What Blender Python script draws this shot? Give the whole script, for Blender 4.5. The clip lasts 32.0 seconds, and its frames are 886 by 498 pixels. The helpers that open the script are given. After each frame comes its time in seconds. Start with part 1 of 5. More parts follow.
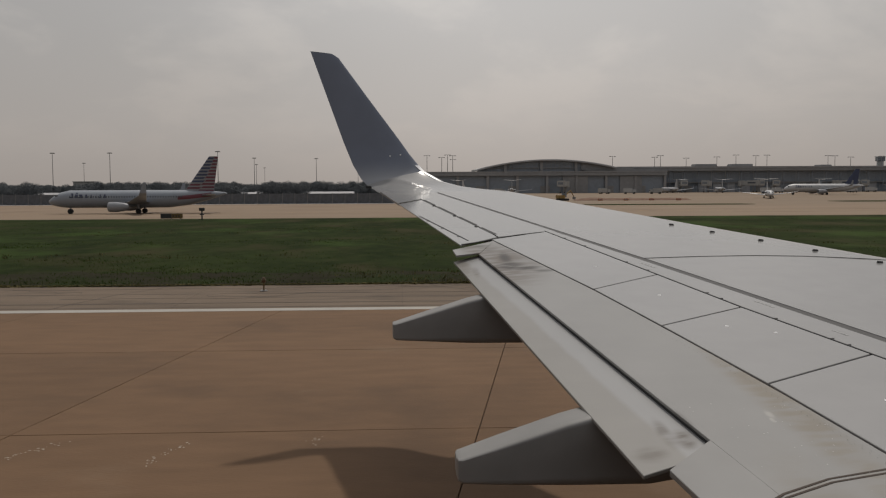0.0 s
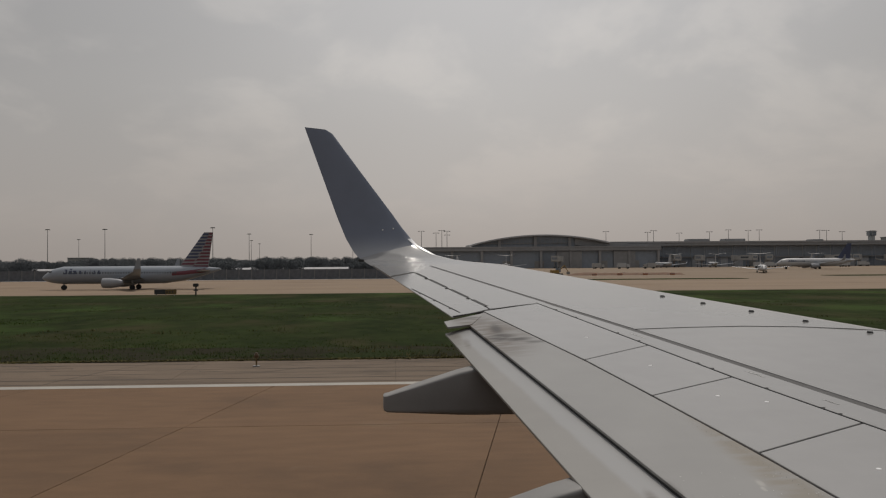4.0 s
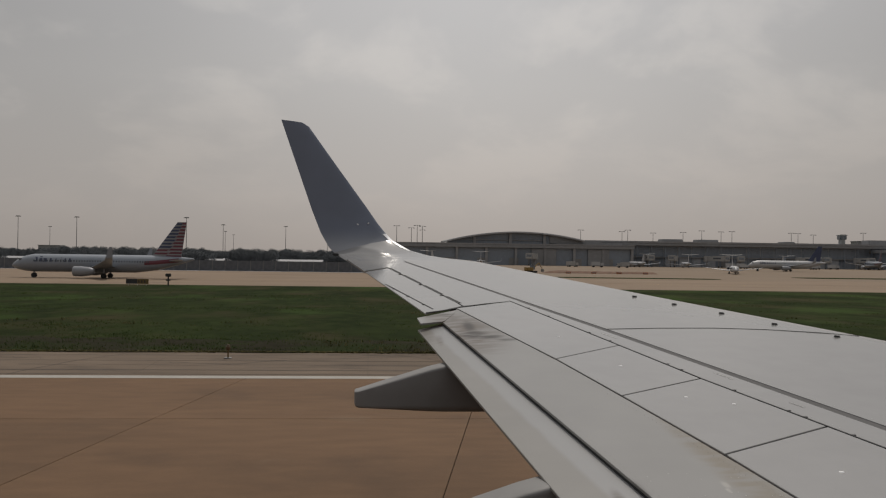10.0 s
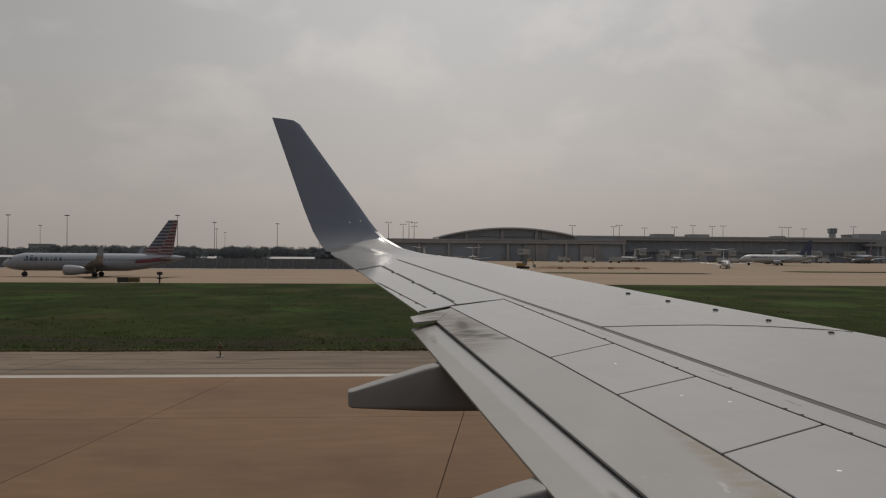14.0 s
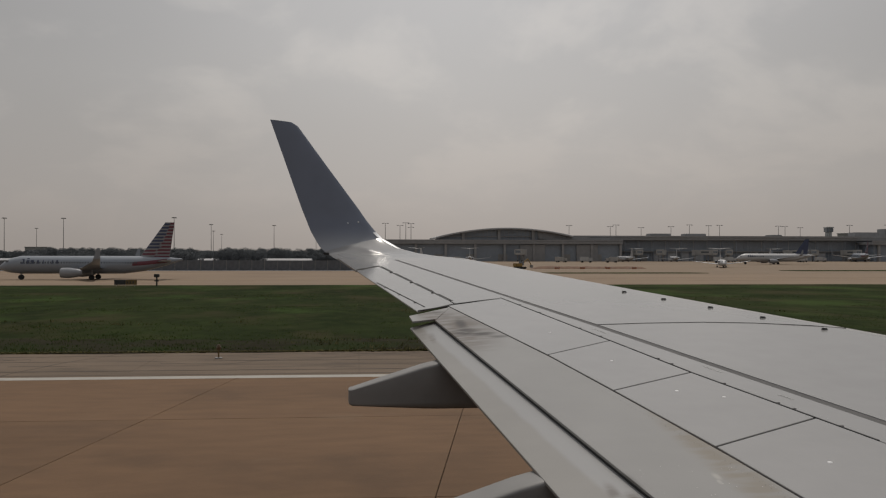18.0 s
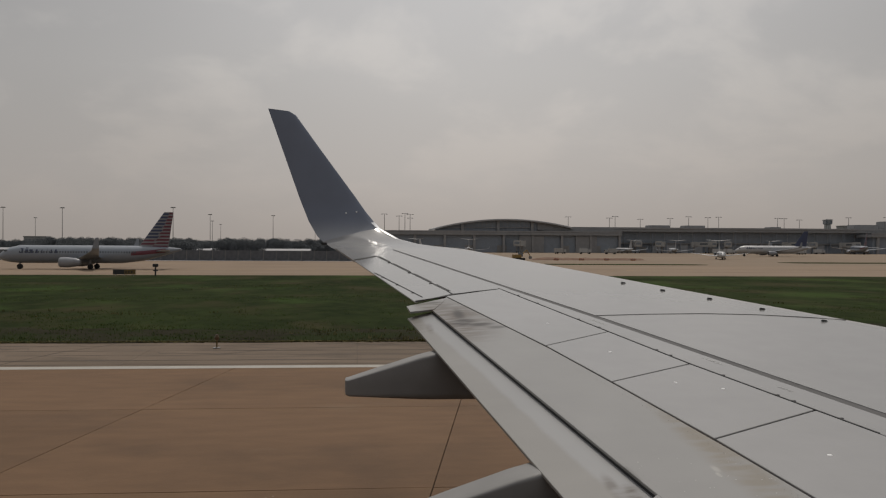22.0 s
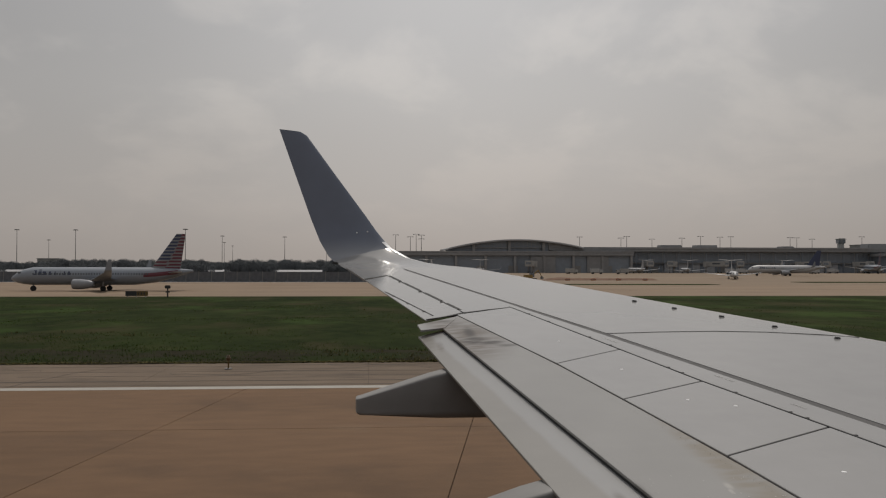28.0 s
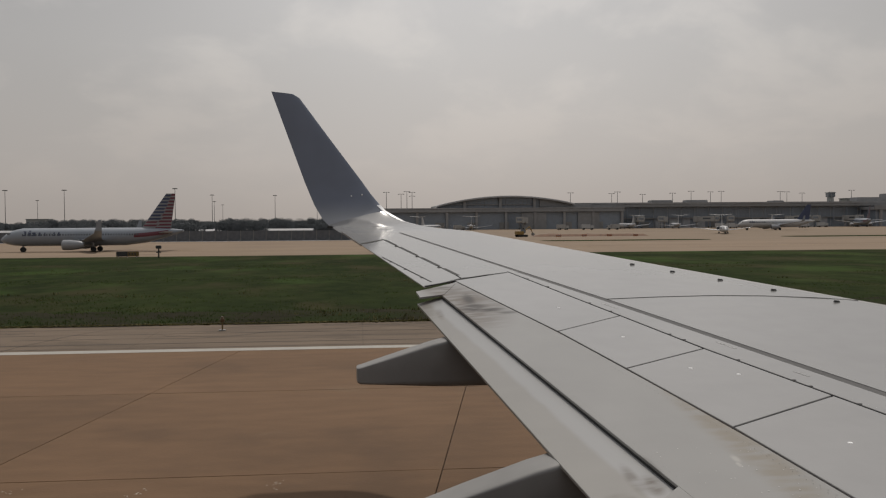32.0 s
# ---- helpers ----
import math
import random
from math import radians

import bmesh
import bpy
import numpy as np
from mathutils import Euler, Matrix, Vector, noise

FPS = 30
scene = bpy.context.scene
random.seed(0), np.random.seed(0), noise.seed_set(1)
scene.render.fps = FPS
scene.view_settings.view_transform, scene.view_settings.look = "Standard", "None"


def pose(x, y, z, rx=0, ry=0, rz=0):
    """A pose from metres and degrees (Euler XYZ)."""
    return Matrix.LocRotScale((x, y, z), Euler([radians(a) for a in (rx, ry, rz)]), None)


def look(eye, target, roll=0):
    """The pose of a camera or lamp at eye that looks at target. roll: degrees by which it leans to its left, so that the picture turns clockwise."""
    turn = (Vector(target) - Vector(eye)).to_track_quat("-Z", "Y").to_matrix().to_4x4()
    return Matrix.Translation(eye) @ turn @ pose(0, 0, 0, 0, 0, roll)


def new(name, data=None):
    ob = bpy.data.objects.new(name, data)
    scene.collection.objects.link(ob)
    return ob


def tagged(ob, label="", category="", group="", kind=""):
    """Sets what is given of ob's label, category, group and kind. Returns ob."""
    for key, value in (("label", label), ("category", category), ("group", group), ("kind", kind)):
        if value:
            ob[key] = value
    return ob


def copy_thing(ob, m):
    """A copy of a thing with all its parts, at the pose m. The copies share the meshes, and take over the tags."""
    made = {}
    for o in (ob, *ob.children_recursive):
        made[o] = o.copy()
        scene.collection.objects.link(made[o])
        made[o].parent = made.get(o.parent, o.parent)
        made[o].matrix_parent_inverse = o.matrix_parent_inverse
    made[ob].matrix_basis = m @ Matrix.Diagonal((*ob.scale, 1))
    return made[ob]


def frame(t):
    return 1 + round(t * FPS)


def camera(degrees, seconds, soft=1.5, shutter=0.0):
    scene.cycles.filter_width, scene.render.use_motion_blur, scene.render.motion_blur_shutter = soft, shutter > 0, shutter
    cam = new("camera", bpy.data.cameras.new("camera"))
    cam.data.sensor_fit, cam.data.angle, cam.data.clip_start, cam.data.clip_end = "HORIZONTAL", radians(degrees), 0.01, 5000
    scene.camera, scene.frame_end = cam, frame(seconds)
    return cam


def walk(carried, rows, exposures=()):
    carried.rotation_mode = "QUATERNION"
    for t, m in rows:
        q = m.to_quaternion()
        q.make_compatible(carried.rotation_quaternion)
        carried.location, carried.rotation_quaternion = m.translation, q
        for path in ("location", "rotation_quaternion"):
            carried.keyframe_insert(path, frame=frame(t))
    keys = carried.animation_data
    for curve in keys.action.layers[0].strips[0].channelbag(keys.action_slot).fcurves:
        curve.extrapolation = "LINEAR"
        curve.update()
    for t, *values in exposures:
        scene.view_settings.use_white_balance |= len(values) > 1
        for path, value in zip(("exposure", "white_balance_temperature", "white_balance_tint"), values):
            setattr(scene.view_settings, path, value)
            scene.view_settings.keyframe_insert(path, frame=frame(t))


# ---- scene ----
cam = camera(50.9, 32.0, soft=1.2)


def held(x, y, z, yaw, pitch, lean):
    return pose(x, y, z, 90 + pitch, 0, yaw) @ pose(0, 0, 0, 0, 0, lean)


# seconds, eye in metres, yaw, pitch, lean: a phone held by hand at the cabin window
HELD = [
    (0.0, -0.018, 0.059, 3.905, -2.57, -3.86, -0.26),
    (0.5, 0.022, 0.004, 3.876, -2.56, -3.09, -0.31),
    (1.0, -0.009, 0.040, 3.899, -2.82, -2.61, -0.33),
    (1.5, 0.010, 0.023, 3.871, -2.61, -1.58, -0.32),
    (2.0, 0.016, 0.005, 3.862, -2.39, -0.47, -0.28),
    (2.5, 0.027, 0.066, 3.861, -2.15, 0.39, -0.18),
    (3.0, 0.028, 0.048, 3.903, -2.09, 0.26, 0.08),
    (3.5, 0.013, 0.020, 3.875, -2.47, 0.78, -0.21),
    (5.5, 0.024, 0.034, 3.864, -4.01, 0.65, -0.18),
    (6.0, 0.029, 0.088, 3.882, -4.24, 0.36, -0.23),
    (6.5, 0.013, -0.032, 3.885, -4.31, 0.57, -0.18),
    (7.0, 0.017, 0.049, 3.907, -4.47, 0.31, -0.11),
    (7.5, 0.009, 0.005, 3.908, -4.49, 0.13, 0.04),
    (8.0, 0.017, 0.015, 3.912, -4.54, 0.13, -0.15),
    (8.5, 0.010, 0.039, 3.914, -4.65, 0.03, 0.02),
    (9.0, 0.012, 0.016, 3.894, -4.59, 0.31, 0.12),
    (9.5, 0.003, 0.024, 3.903, -4.56, 0.18, 0.31),
    (10.0, 0.019, 0.008, 3.884, -4.47, 0.48, 0.78),
    (10.5, 0.015, 0.027, 3.911, -4.62, 0.52, 0.60),
    (11.0, 0.009, -0.006, 3.898, -4.79, 0.61, 0.80),
    (11.5, 0.011, 0.001, 3.900, -5.06, 0.71, 0.40),
    (12.0, 0.036, 0.033, 3.867, -5.08, 0.86, 0.34),
    (12.5, 0.018, 0.016, 3.892, -5.26, 0.47, 0.25),
    (13.0, 0.005, 0.025, 3.912, -5.41, 0.18, 0.35),
    (13.5, 0.015, -0.005, 3.888, -5.16, 0.50, 0.27),
    (14.0, 0.012, 0.061, 3.906, -4.97, 0.25, 0.40),
    (14.5, 0.008, 0.012, 3.905, -4.98, 0.36, 0.41),
    (16.5, 0.005, 0.005, 3.913, -4.91, 0.29, 0.09),
    (17.0, -0.029, -0.021, 3.930, -5.22, 0.10, 0.15),
    (17.5, 0.025, 0.060, 3.910, -4.95, 0.22, 0.00),
    (18.0, -0.010, -0.056, 3.895, -5.16, 0.30, 0.08),
    (18.5, -0.026, -0.012, 3.916, -5.18, 0.04, 0.11),
    (19.0, 0.000, -0.000, 3.900, -5.00, 0.10, 0.12),
    (19.5, -0.020, 0.005, 3.925, -5.31, -0.29, 0.23),
    (20.0, 0.001, 0.035, 3.934, -5.15, -0.45, 0.03),
    (20.5, -0.012, -0.012, 3.907, -5.17, -0.24, 0.35),
    (21.0, 0.024, 0.016, 3.897, -4.98, -0.20, 0.12),
    (21.5, -0.019, 0.007, 3.924, -5.34, -0.42, 0.23),
    (22.0, 0.007, 0.006, 3.886, -5.22, -0.26, 0.30),
    (22.5, -0.010, -0.005, 3.942, -5.33, -0.81, 0.24),
    (23.0, 0.008, -0.011, 3.909, -5.45, -0.44, 0.36),
    (23.5, -0.025, -0.029, 3.921, -5.65, -0.74, -0.01),
    (24.0, -0.020, 0.022, 3.947, -5.26, -0.94, 0.36),
    (24.5, -0.034, -0.012, 3.943, -4.84, -0.60, 0.11),
    (26.5, 0.015, 0.041, 3.873, -3.50, 0.90, 0.42),
    (27.0, 0.003, 0.048, 3.902, -3.68, 0.92, 0.44),
    (27.5, -0.008, 0.094, 3.940, -4.26, 0.26, 0.18),
    (28.0, 0.015, 0.000, 3.862, -4.52, 1.01, 0.09),
    (28.5, -0.025, 0.024, 3.910, -4.96, -0.04, -0.15),
    (29.0, -0.008, 0.028, 3.873, -5.18, 0.28, -0.32),
    (29.5, -0.026, 0.035, 3.892, -5.24, -0.08, -0.49),
    (30.0, -0.033, 0.007, 3.884, -5.38, -0.32, -0.51),
    (30.5, -0.034, 0.059, 3.900, -5.26, -0.41, -0.52),
    (31.0, -0.042, 0.031, 3.912, -5.06, -0.69, -0.36),
    (31.5, -0.050, 0.045, 3.936, -5.02, -1.06, -0.33),
    (32.0, -0.055, 0.073, 3.960, -5.07, -1.64, -0.43),
]
walk(cam, [(row[0], held(*row[1:])) for row in HELD], [(0.0, 0.10), (3.0, 0.02), (14.5, 0.03), (17.0, -0.02), (20.0, 0.03), (24.5, 0.04), (27.0, -0.08), (28.0, 0.03), (29.0, 0.02), (32.0, 0.18)])

# ---- light ----
SUN_UP, SUN_SIDE = 61.0, 18.7          # degrees above the horizon, and from straight across towards the nose
sun_way = Vector((math.cos(radians(SUN_UP)) * math.sin(radians(SUN_SIDE)),
                  math.cos(radians(SUN_UP)) * math.cos(radians(SUN_SIDE)),
                  math.sin(radians(SUN_UP))))
lamp = bpy.data.lights.new("sun", "SUN")
lamp.energy, lamp.angle, lamp.color = 1.6, radians(1.6), (1.0, 0.93, 0.83)
sun = new("sun", lamp)
sun.matrix_world = look(sun_way * 200, (0, 0, 0))

world = bpy.data.worlds.new("hazy_sky")
scene.world = world
world.use_nodes = True
wn, wl = world.node_tree.nodes, world.node_tree.links
wn.clear()


def wnode(kind, **settings):
    n = wn.new(kind)
    for key, value in settings.items():
        n.inputs[key].default_value = value
    return n


geo = wn.new("ShaderNodeTexCoord")
split = wn.new("ShaderNodeSeparateXYZ")
wl.new(geo.outputs["Generated"], split.inputs[0])


def wmath(op, a, b=None, clamp=False):
    n = wn.new("ShaderNodeMath")
    n.operation, n.use_clamp = op, clamp
    for k, v in enumerate((a, b)):
        if v is None:
            continue
        if isinstance(v, (int, float)):
            n.inputs[k].default_value = v
        else:
            wl.new(v, n.inputs[k])
    return n.outputs[0]


up = wmath("MAXIMUM", split.outputs[2], 0.0)
# the haze: warm and duller at the horizon, grey-white overhead
haze = wn.new("ShaderNodeValToRGB")
haze.color_ramp.elements[0].color = (0.298, 0.266, 0.243, 1)
haze.color_ramp.elements[1].color = (0.40, 0.392, 0.385, 1)
for at, col in ((0.07, (0.326, 0.299, 0.279, 1)), (0.18, (0.327, 0.310, 0.294, 1)), (0.32, (0.288, 0.280, 0.274, 1))):
    e = haze.color_ramp.elements.new(at)
    e.color = col
wl.new(up, haze.inputs[0])
# clouds lie in one level sheet, so they flatten towards the horizon
deep = wmath("ADD", up, 0.42)
flat = wn.new("ShaderNodeCombineXYZ")
wl.new(wmath("DIVIDE", split.outputs[0], deep), flat.inputs[0])
wl.new(wmath("DIVIDE", split.outputs[1], deep), flat.inputs[1])
puffs = wnode("ShaderNodeTexNoise", Scale=3.0, Detail=5.0, Roughness=0.55, Distortion=0.25)
wide = wnode("ShaderNodeTexNoise", Scale=1.2, Detail=2.0, Roughness=0.5)
wl.new(flat.outputs[0], puffs.inputs["Vector"])
wl.new(flat.outputs[0], wide.inputs["Vector"])
heap = wn.new("ShaderNodeMapRange")
heap.interpolation_type = "SMOOTHSTEP"
heap.inputs["From Min"].default_value, heap.inputs["From Max"].default_value, heap.inputs["To Max"].default_value = 0.45, 0.62, 0.19
wl.new(puffs.outputs[0], heap.inputs["Value"])
lump = wmath("ADD", heap.outputs[0], wmath("MULTIPLY", wide.outputs[0], 0.36))
fade = wmath("MULTIPLY", wmath("SUBTRACT", lump, 0.22), wmath("MULTIPLY", up, 4.5, clamp=True))
gain = wmath("ADD", fade, 1.0)
# the glow of the veiled sun
toward = wn.new("ShaderNodeVectorMath")
toward.operation = "DOT_PRODUCT"
wl.new(geo.outputs["Generated"], toward.inputs[0])
toward.inputs[1].default_value = sun_way
glow = wmath("MULTIPLY", wmath("POWER", wmath("MAXIMUM", toward.outputs["Value"], 0.0), 6.0), 1.9)
gain = wmath("ADD", gain, glow)
# a thinner, brighter part of the cloud ahead of the wingtip
thinner = wn.new("ShaderNodeVectorMath")
thinner.operation = "DOT_PRODUCT"
wl.new(geo.outputs["Generated"], thinner.inputs[0])
thinner.inputs[1].default_value = Vector((0.11, 0.95, 0.28)).normalized()
gain = wmath("ADD", gain, wmath("MULTIPLY", wmath("POWER", wmath("MAXIMUM", thinner.outputs["Value"], 0.0), 18.0), 0.43))
lit = wn.new("ShaderNodeVectorMath")
lit.operation = "SCALE"
# the breaks between the clouds are a little bluer
holes = wn.new("ShaderNodeMix")
holes.data_type = "RGBA"
wl.new(wmath("MULTIPLY", wmath("SUBTRACT", 0.5, wmath("MULTIPLY", heap.outputs[0], 2.2)), wmath("MULTIPLY", up, 4.0, clamp=True), clamp=True), holes.inputs["Factor"])
wl.new(haze.outputs[0], holes.inputs["A"])
holes.inputs["B"].default_value = (0.299, 0.297, 0.300, 1)
wl.new(holes.outputs["Result"], lit.inputs[0])
wl.new(gain, lit.inputs["Scale"])
sky = wn.new("ShaderNodeTexSky")
sky.sky_type, sky.sun_disc = "NISHITA", False
sky.sun_elevation, sky.sun_rotation = radians(SUN_UP), radians(SUN_SIDE)
sky.dust_density, sky.air_density = 6.0, 1.2
thin = wn.new("ShaderNodeVectorMath")
thin.operation = "SCALE"
wl.new(sky.outputs[0], thin.inputs[0])
thin.inputs["Scale"].default_value = 0.006
both = wn.new("ShaderNodeVectorMath")
both.operation = "ADD"
wl.new(lit.outputs[0], both.inputs[0])
wl.new(thin.outputs[0], both.inputs[1])
back = wn.new("ShaderNodeBackground")
back.inputs["Strength"].default_value = 1.0
wl.new(both.outputs[0], back.inputs["Color"])
wout = wn.new("ShaderNodeOutputWorld")
wl.new(back.outputs[0], wout.inputs["Surface"])


# ---- materials ----
def material(name, base, rough=0.6, metal=0.0, vary=0.15, grain=8.0, stain=0.6, bump=0.0, bump_scale=40.0,
             tint=None, random=0.0, stretch=(1, 1, 1), spec=0.5, ground=False):
    """A surface with colour that varies at two scales, fine relief, and, for loose pieces, from one to the next."""
    m = bpy.data.materials.new(name)
    m.use_nodes = True
    nodes, links = m.node_tree.nodes, m.node_tree.links
    bsdf = nodes["Principled BSDF"]
    bsdf.inputs["Roughness"].default_value = rough
    bsdf.inputs["Metallic"].default_value = metal
    bsdf.inputs["Specular IOR Level"].default_value = spec
    co = nodes.new("ShaderNodeTexCoord")
    mp = nodes.new("ShaderNodeMapping")
    mp.inputs["Scale"].default_value = stretch
    place = nodes.new("ShaderNodeNewGeometry").outputs["Position"] if ground else co.outputs["Object"]
    links.new(place, mp.inputs[0])
    fine, broad = nodes.new("ShaderNodeTexNoise"), nodes.new("ShaderNodeTexNoise")
    fine.inputs["Scale"].default_value, fine.inputs["Detail"].default_value = grain, 6.0
    broad.inputs["Scale"].default_value, broad.inputs["Detail"].default_value = stain, 3.0
    for n in (fine, broad):
        links.new(mp.outputs[0], n.inputs["Vector"])
    add = nodes.new("ShaderNodeMath")
    add.operation = "ADD"
    links.new(fine.outputs[0], add.inputs[0])
    links.new(broad.outputs[0], add.inputs[1])
    level = add.outputs[0]
    if random:
        info = nodes.new("ShaderNodeObjectInfo")
        r = nodes.new("ShaderNodeMath")
        r.operation = "MULTIPLY_ADD"
        links.new(info.outputs["Random"], r.inputs[0])
        r.inputs[1].default_value = random
        links.new(level, r.inputs[2])
        level = r.outputs[0]
    ramp = nodes.new("ShaderNodeMapRange")
    ramp.inputs["From Min"].default_value, ramp.inputs["From Max"].default_value = 0.6, 1.4 + random
    links.new(level, ramp.inputs["Value"])
    mix = nodes.new("ShaderNodeMix")
    mix.data_type = "RGBA"
    low = [c * (1 - vary) for c in base]
    high = list(tint) if tint else [min(1.0, c * (1 + vary)) for c in base]
    mix.inputs["A"].default_value, mix.inputs["B"].default_value = (*low, 1), (*high, 1)
    links.new(ramp.outputs["Result"], mix.inputs["Factor"])
    links.new(mix.outputs["Result"], bsdf.inputs["Base Color"])
    if bump:
        b = nodes.new("ShaderNodeBump")
        b.inputs["Strength"].default_value, b.inputs["Distance"].default_value = bump, 0.02
        rel = nodes.new("ShaderNodeTexNoise")
        rel.inputs["Scale"].default_value, rel.inputs["Detail"].default_value = bump_scale, 4.0
        links.new(mp.outputs[0], rel.inputs["Vector"])
        links.new(rel.outputs[0], b.inputs["Height"])
        links.new(b.outputs[0], bsdf.inputs["Normal"])
    return m


WING_PAINT = material("wing_paint", (0.236, 0.232, 0.229), 0.14, vary=0.06, grain=4, stain=0.7, spec=0.5)
FLAP_PAINT = material("flap_paint", (0.194, 0.190, 0.185), 0.33, vary=0.08, grain=3, stain=0.8, spec=0.45)


def stain_or_glint(m, spots, colour, matt=False):
    """Lays soot, grime or a painted glint of a ragged outline over a paint, matt if so wanted: spots of (x, y, half
    width, half length, strength).
    """
    nodes, links = m.node_tree.nodes, m.node_tree.links
    bsdf = nodes["Principled BSDF"]
    old = bsdf.inputs["Base Color"].links[0].from_socket
    gloss = bsdf.inputs["Specular IOR Level"].links[0].from_socket if bsdf.inputs["Specular IOR Level"].is_linked else None
    where = nodes.new("ShaderNodeNewGeometry").outputs["Position"]
    ragged = nodes.new("ShaderNodeTexNoise")
    ragged.inputs["Scale"].default_value, ragged.inputs["Detail"].default_value = 7.0, 6.0
    mp = nodes.new("ShaderNodeMapping")
    mp.inputs["Scale"].default_value = (0.55, 1.7, 1)
    mp.inputs["Rotation"].default_value = (0, 0, 0.3)
    links.new(where, mp.inputs[0])
    links.new(mp.outputs[0], ragged.inputs["Vector"])
    for x, y, a, b, much in spots:
        shift = nodes.new("ShaderNodeVectorMath")
        shift.operation = "SUBTRACT"
        links.new(where, shift.inputs[0])
        shift.inputs[1].default_value = (x, y, 0)
        size = nodes.new("ShaderNodeVectorMath")
        size.operation = "MULTIPLY"
        links.new(shift.outputs[0], size.inputs[0])
        size.inputs[1].default_value = (1 / a, 1 / b, 0)
        far = nodes.new("ShaderNodeVectorMath")
        far.operation = "LENGTH"
        links.new(size.outputs[0], far.inputs[0])
        soft = nodes.new("ShaderNodeMapRange")
        soft.inputs["From Min"].default_value, soft.inputs["From Max"].default_value = 1.0, 0.2
        soft.interpolation_type = "SMOOTHSTEP"
        links.new(far.outputs["Value"], soft.inputs["Value"])
        rough_edge = nodes.new("ShaderNodeMapRange")
        rough_edge.inputs["From Min"].default_value, rough_edge.inputs["From Max"].default_value = 0.36, 0.56
        rough_edge.inputs["To Min"].default_value, rough_edge.inputs["To Max"].default_value = 0.3 * much, much
        links.new(ragged.outputs[0], rough_edge.inputs["Value"])
        both_ = nodes.new("ShaderNodeMath")
        both_.operation = "MULTIPLY"
        links.new(soft.outputs[0], both_.inputs[0])
        links.new(rough_edge.outputs[0], both_.inputs[1])
        mix = nodes.new("ShaderNodeMix")
        mix.data_type = "RGBA"
        links.new(both_.outputs[0], mix.inputs["Factor"])
        links.new(old, mix.inputs["A"])
        mix.inputs["B"].default_value = (*colour, 1)
        old = mix.outputs["Result"]
        if matt:
            dull = nodes.new("ShaderNodeMix")
            links.new(both_.outputs[0], dull.inputs["Factor"])
            if gloss is None:
                dull.inputs["A"].default_value = bsdf.inputs["Specular IOR Level"].default_value
            else:
                links.new(gloss, dull.inputs["A"])
            dull.inputs["B"].default_value = 0.12
            gloss = dull.outputs["Result"]
    links.new(old, bsdf.inputs["Base Color"])
    if gloss is not None:
        links.new(gloss, bsdf.inputs["Specular IOR Level"])


stain_or_glint(FLAP_PAINT, ((0.95, 8.95, 0.5, 1.4, 0.9), (0.68, 8.4, 0.16, 1.2, 0.7), (0.78, 9.75, 0.25, 0.3, 0.8)), (0.092, 0.07, 0.052), matt=True)
stain_or_glint(FLAP_PAINT, ((1.02, 8.85, 0.19, 0.26, 1.0), (1.16, 8.70, 0.18, 0.12, 1.0), (1.01, 9.25, 0.08, 0.36, 0.9), (0.83, 9.87, 0.12, 0.13, 0.6), (0.9, 9.7, 0.14, 0.07, 0.5), (0.77, 8.67, 0.07, 0.22, 0.6), (1.3, 8.55, 0.16, 0.1, 0.7)), (0.02, 0.015, 0.011), matt=True)
stain_or_glint(FLAP_PAINT, ((1.40, 4.72, 0.09, 0.3, 0.85), (1.3, 4.9, 0.08, 0.5, 0.5), (1.2, 4.6, 0.10, 0.5, 0.35), (0.80, 7.3, 0.05, 1.6, 0.2), (1.2, 5.0, 0.22, 1.6, 0.15)), (0.035, 0.028, 0.022), matt=True)
stain_or_glint(FLAP_PAINT, ((2.05, 4.8, 0.16, 1.9, 0.6), (1.96, 5.6, 0.11, 1.5, 0.45), (1.75, 3.4, 0.25, 1.2, 0.4)), (0.185, 0.155, 0.112), matt=True)
# pale scuff with its glint put into the flap's colour
stain_or_glint(FLAP_PAINT, ((1.90, 4.78, 0.028, 0.08, 0.4), (1.885, 4.70, 0.018, 0.045, 0.65)), (0.42, 0.4, 0.37))
AFT_PAINT = material("aft_flap_paint", (0.19, 0.182, 0.17), 0.36, vary=0.1, grain=3, stain=0.8, spec=0.45)


